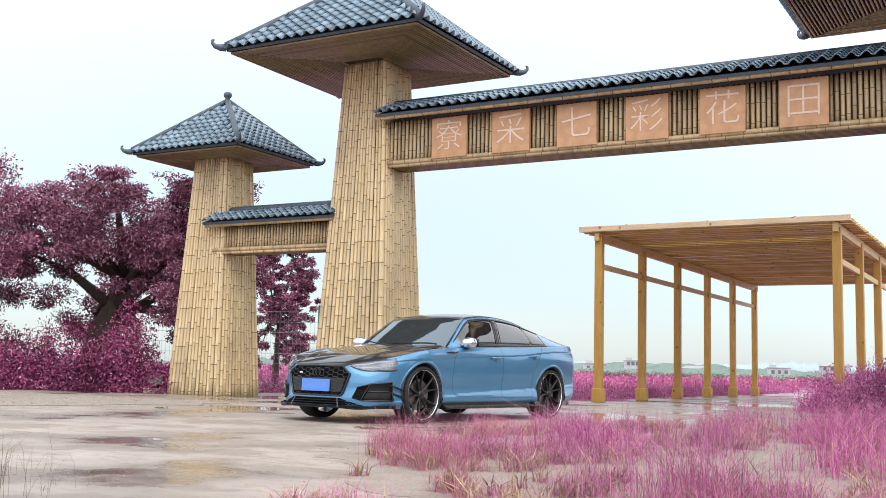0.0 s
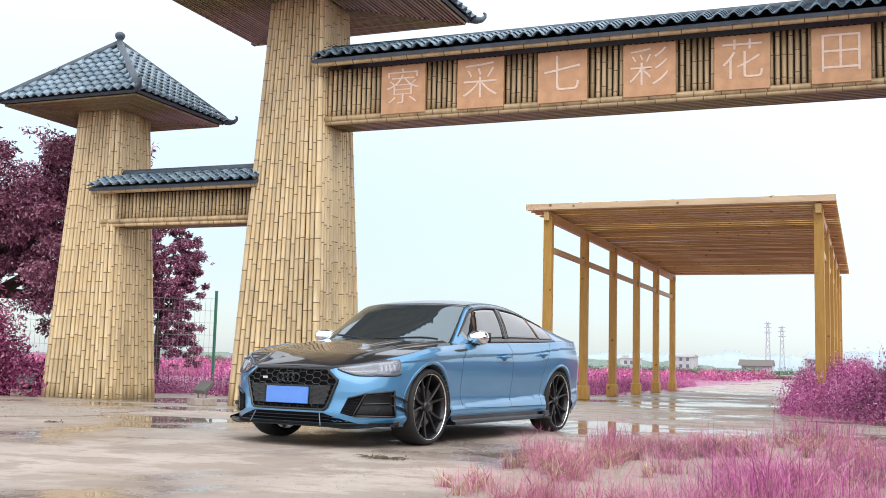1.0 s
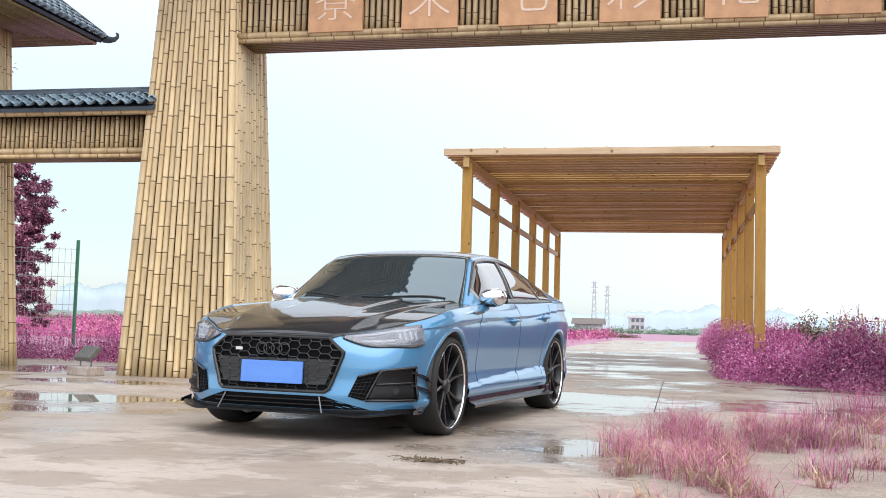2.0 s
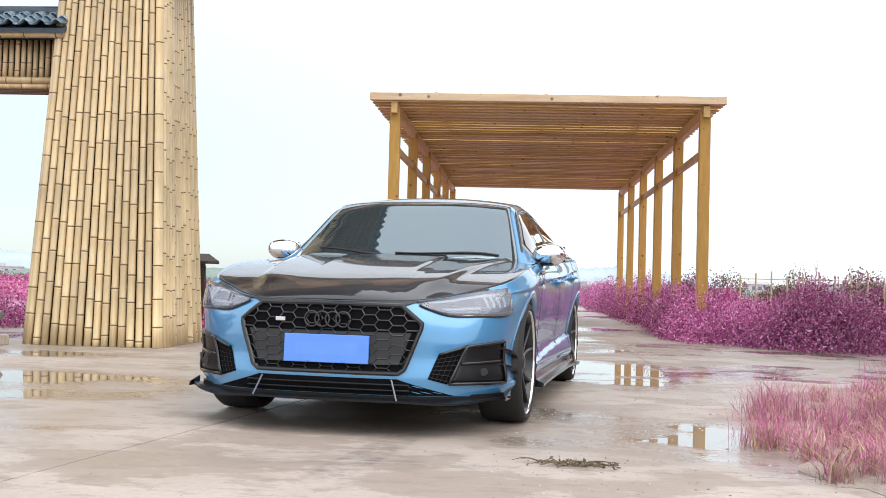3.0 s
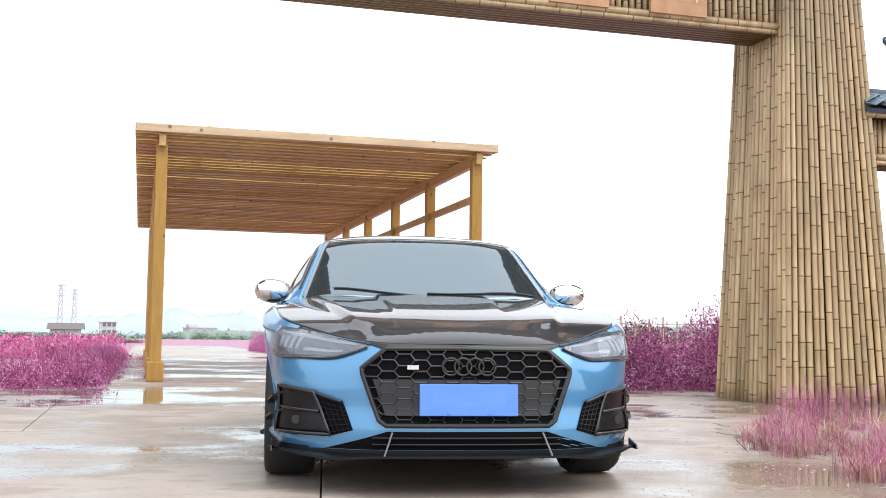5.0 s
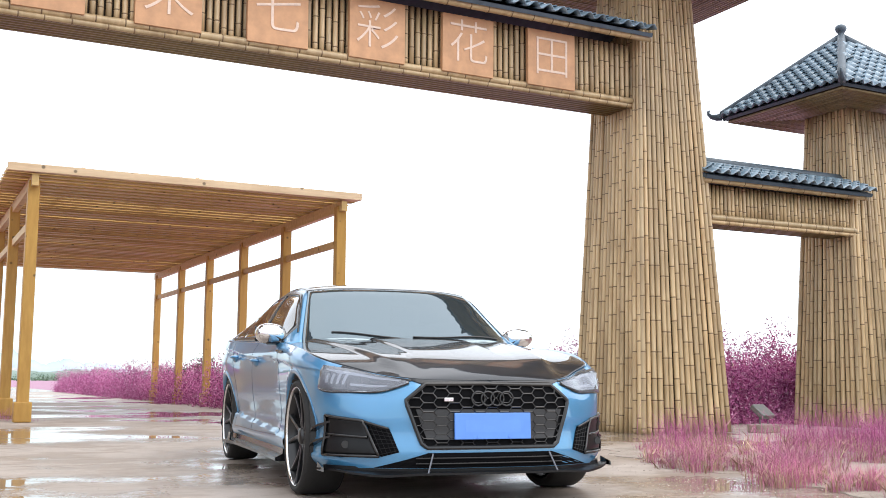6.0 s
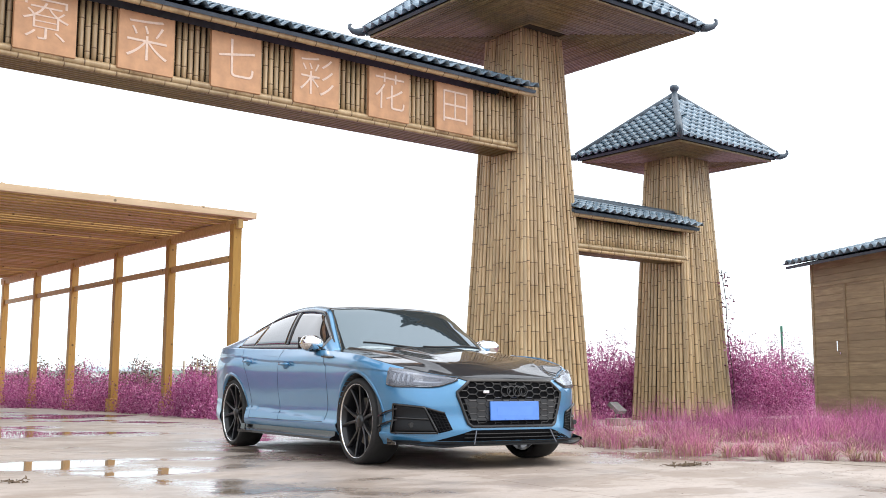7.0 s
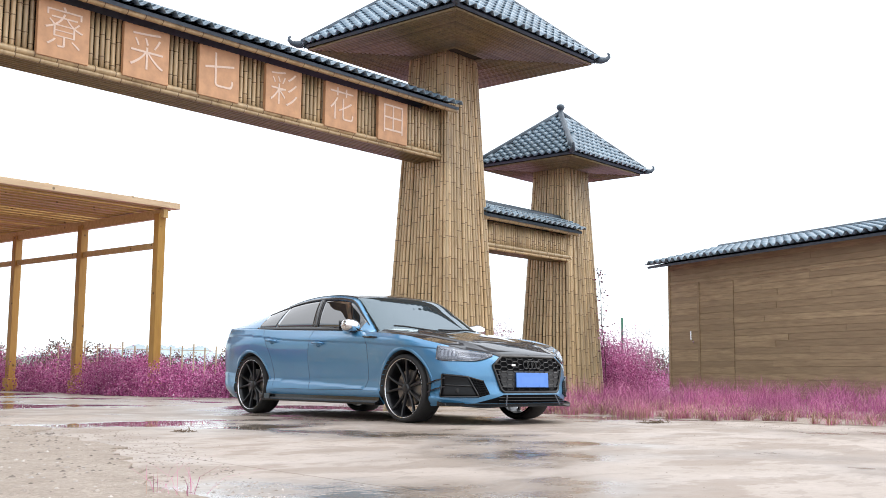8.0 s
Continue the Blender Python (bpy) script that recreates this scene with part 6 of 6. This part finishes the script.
def dry_stalks(x, y, n, spread, seed):
    rnd = random.Random(seed)
    ob = thing("dry_stalks", pose(x, y, 0.0), "withered brown plant scraps lying on wet concrete", "plant debris", "scraps on the concrete")
    for k in range(n):
        a, l = rnd.uniform(0, 6.28), rnd.uniform(0.05, 0.16)
        px0, py0 = rnd.gauss(0, spread), rnd.gauss(0, spread * 0.4)
        pts = [(px0 + l * u * math.cos(a + 0.7 * u), py0 + l * 0.6 * u * math.sin(a + 0.7 * u), 0.005 + 0.018 * math.sin(u * 3.0) * rnd.random()) for u in (0, 0.25, 0.5, 0.75, 1)]
        part("stalk", tube(pts, [0.004, 0.0035, 0.003, 0.002, 0.001], 5), STALK, ob)
    p = RNG.normal(0, 1, (n * 3, 3)) * (spread, spread * 0.5, 0.003) + (0, 0, 0.012)
    tagged(part("leaf_scraps", quads_mesh("leaf_scraps", leaf_quads(p, 0.026, 0.012, 0.0), STALK), None, ob), kind="stuff")


dry_stalks(-0.08, -6.90, 26, 0.085, 3)
dry_stalks(-4.65, -5.3, 7, 0.06, 5)
dry_stalks(3.3, 2.2, 12, 0.22, 9)
dry_stalks(-3.7, 0.9, 9, 0.16, 11)

# ---------------------------------------------------------------- distance
FARW = plain("far_wall", (0.50, 0.51, 0.50), 0.8, 0, 0.6, 0.25)
FARR = plain("far_roof", (0.42, 0.41, 0.41), 0.8, 0, 0.6, 0.25)
FARG = plain("far_window", (0.12, 0.15, 0.18), 0.3)


def hill(name, x0, x1, y, h, mat, label, seed, n=150):
    rows = []
    fine = 5
    for j, (dy, k) in enumerate(((-14, 0.0), (-7, 0.6), (0, 1.0), (14, 0.0))):
        rows.append([(x0 + (x1 - x0) * i / (n * fine), y + dy, -0.2 + max(0.0, k * h * (0.55 + 0.8 * noise.noise((i / fine * 0.045, seed, j * 0.2)) + 0.22 * noise.noise((i / fine * 0.35, seed, j)) + 0.09 * noise.noise((i * 0.31, seed, j * 3)) + 0.06 * noise.noise((i * 0.83, seed, j * 5))))) for i in range(n * fine + 1)])
    bm = grid_mesh(rows)
    return tagged(new(name, mesh_of(bm, mat, True)), label, "hills", kind="structure")


# distance haze is put into the hill colours: greyed green, then pale blue
HAZE = soil_material("hazed_wooded_hill", (0.16, 0.23, 0.19), (0.26, 0.33, 0.29), 0.2)
HAZE2 = plain("hazed_far_hill", (0.44, 0.53, 0.57), 0.95, 0, 0.01, 0.1, spec=0.0)
hill("backdrop", -360, 520, 420, 7.5, HAZE, "low wooded green hills on the horizon", 2.0)
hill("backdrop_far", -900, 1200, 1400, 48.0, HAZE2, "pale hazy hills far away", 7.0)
hill("backdrop_trees", -330, 420, 210, 2.6, HAZE, "distant line of green trees", 12.0, 320)
wp = [(x, 330 + random.uniform(-30, 20), 0) for x in np.linspace(-190, 260, 34)]
for k, (x, y, _) in enumerate(wp):
    if noise.noise((k * 0.7, 1, 1)) < -0.12:
        continue
    w, h = random.uniform(4.5, 8.5), random.choice((2.4, 2.8, 3.4, 4.6))
    ob = thing("house", pose(x, y, 0, 0, 0, random.uniform(-20, 20)), "small pale village house far across the field", "house", "distant village houses")
    part("wall", box(-w / 2, w / 2, -3, 3, 0, h), FARW, ob)
    if k % 3 == 1:
        part("roof", sweep([[(-w / 2 - 0.4, -3.4, h), (-w / 2 - 0.4, 3.4, h), (-w / 2 - 0.4, 0, h + 0.9)], [(w / 2 + 0.4, -3.4, h), (w / 2 + 0.4, 3.4, h), (w / 2 + 0.4, 0, h + 0.9)]]), FARR, ob)
    else:
        part("roof", box(-w / 2 - 0.25, w / 2 + 0.25, -3.25, 3.25, h, h + 0.22), FARR, ob)
        part("stair_head", box(-w / 2 + 0.3, -w / 2 + w * 0.38, -1.2, 1.4, h + 0.2, h + 1.1), FARW, ob)
    for i in range(3):
        for z in ((1.0, 3.2) if h > 4 else (h - 1.7,)):
            part("window", box(-w / 2 + w * (i + 0.6) / 3.4, -w / 2 + w * (i + 0.6) / 3.4 + 1.0, -3.05, -2.98, z, z + 1.1), FARG, ob)
HUTR = plain("hut_roof", (0.16, 0.14, 0.13), 0.8)
bx = thing("farm_hut", pose(-15.0, 183, 0), "low dark-roofed hut at the lane's far end", "hut")
part("wall", box(-2.4, 2.4, -2, 2, 0, 1.5), FARW, bx)
part("roof", sweep([[(-3, -2.6, 1.5), (-3, 2.6, 1.5), (-3, 0, 2.6)], [(3, -2.6, 1.5), (3, 2.6, 1.5), (3, 0, 2.6)]]), HUTR, bx)

PYL = plain("pylon_steel", (0.50, 0.52, 0.55), 0.6, 0.3)


def pylon(x, y, h):
    ob = thing("power_pylon", pose(x, y, 0), "pale lattice power pylon far away", "pylon", "power pylons")
    for a in range(4):
        c, s = (1 if a in (0, 1) else -1), (1 if a in (1, 2) else -1)
        part("leg", tube([(1.0 * c, 1.0 * s, 0), (0.35 * c, 0.35 * s, h)], 0.12, 4), PYL, ob)
    for k in range(7):
        z0, z1 = h * k / 7, h * (k + 1) / 7
        w0, w1 = 1.0 - 0.65 * k / 7, 1.0 - 0.65 * (k + 1) / 7
        part("brace", tube([(-w0, -w0, z0), (w1, -w1, z1)], 0.09, 4), PYL, ob)
        part("brace", tube([(w0, -w0, z0), (-w1, -w1, z1)], 0.09, 4), PYL, ob)
    for z in (0.78, 0.88, 0.97):
        part("arm", tube([(-1.3, 0, h * z), (1.3, 0, h * z)], 0.14, 4), PYL, ob)


pylon(-31, 400, 19)
pylon(-27, 415, 18)

# far bushes that break the line of the field
hedge("brown_scrub", [(-3.5, 84, 1.5, 0.5), (-12, 82, 1.8, 0.7), (-34, 80, 2.0, 0.8), (-60, 74, 2.0, 0.8)], 70000, 0.12, SCRUB, "dark brownish scrub across the field")
hedge("field_edge_bushes", [(-120, 190, 3, 1.6), (-40, 180, 3, 1.1), (40, 170, 3, 1.4), (130, 120, 4, 2.0)], 30000, 0.3, GREEN, "far green bushes at the field's edge")
for y, h, n in ((22, 0.42, 26000), (36, 0.55, 26000), (58, 0.75, 24000), (78, 0.9, 20000)):
    hedge("field_pink_row", [(-y * 0.9 - 12, y * 0.96, 2.2, h * 0.8), (-y * 0.5 - 6, y, 2.6, h), (-y * 0.25 - 4, y * 1.03, 2.0, h * 0.7), (-4.6, y * 1.05, 1.6, h * 0.8)], n, 0.10 + y * 0.0022, PINK, "pale pink mounds of plants across the field")
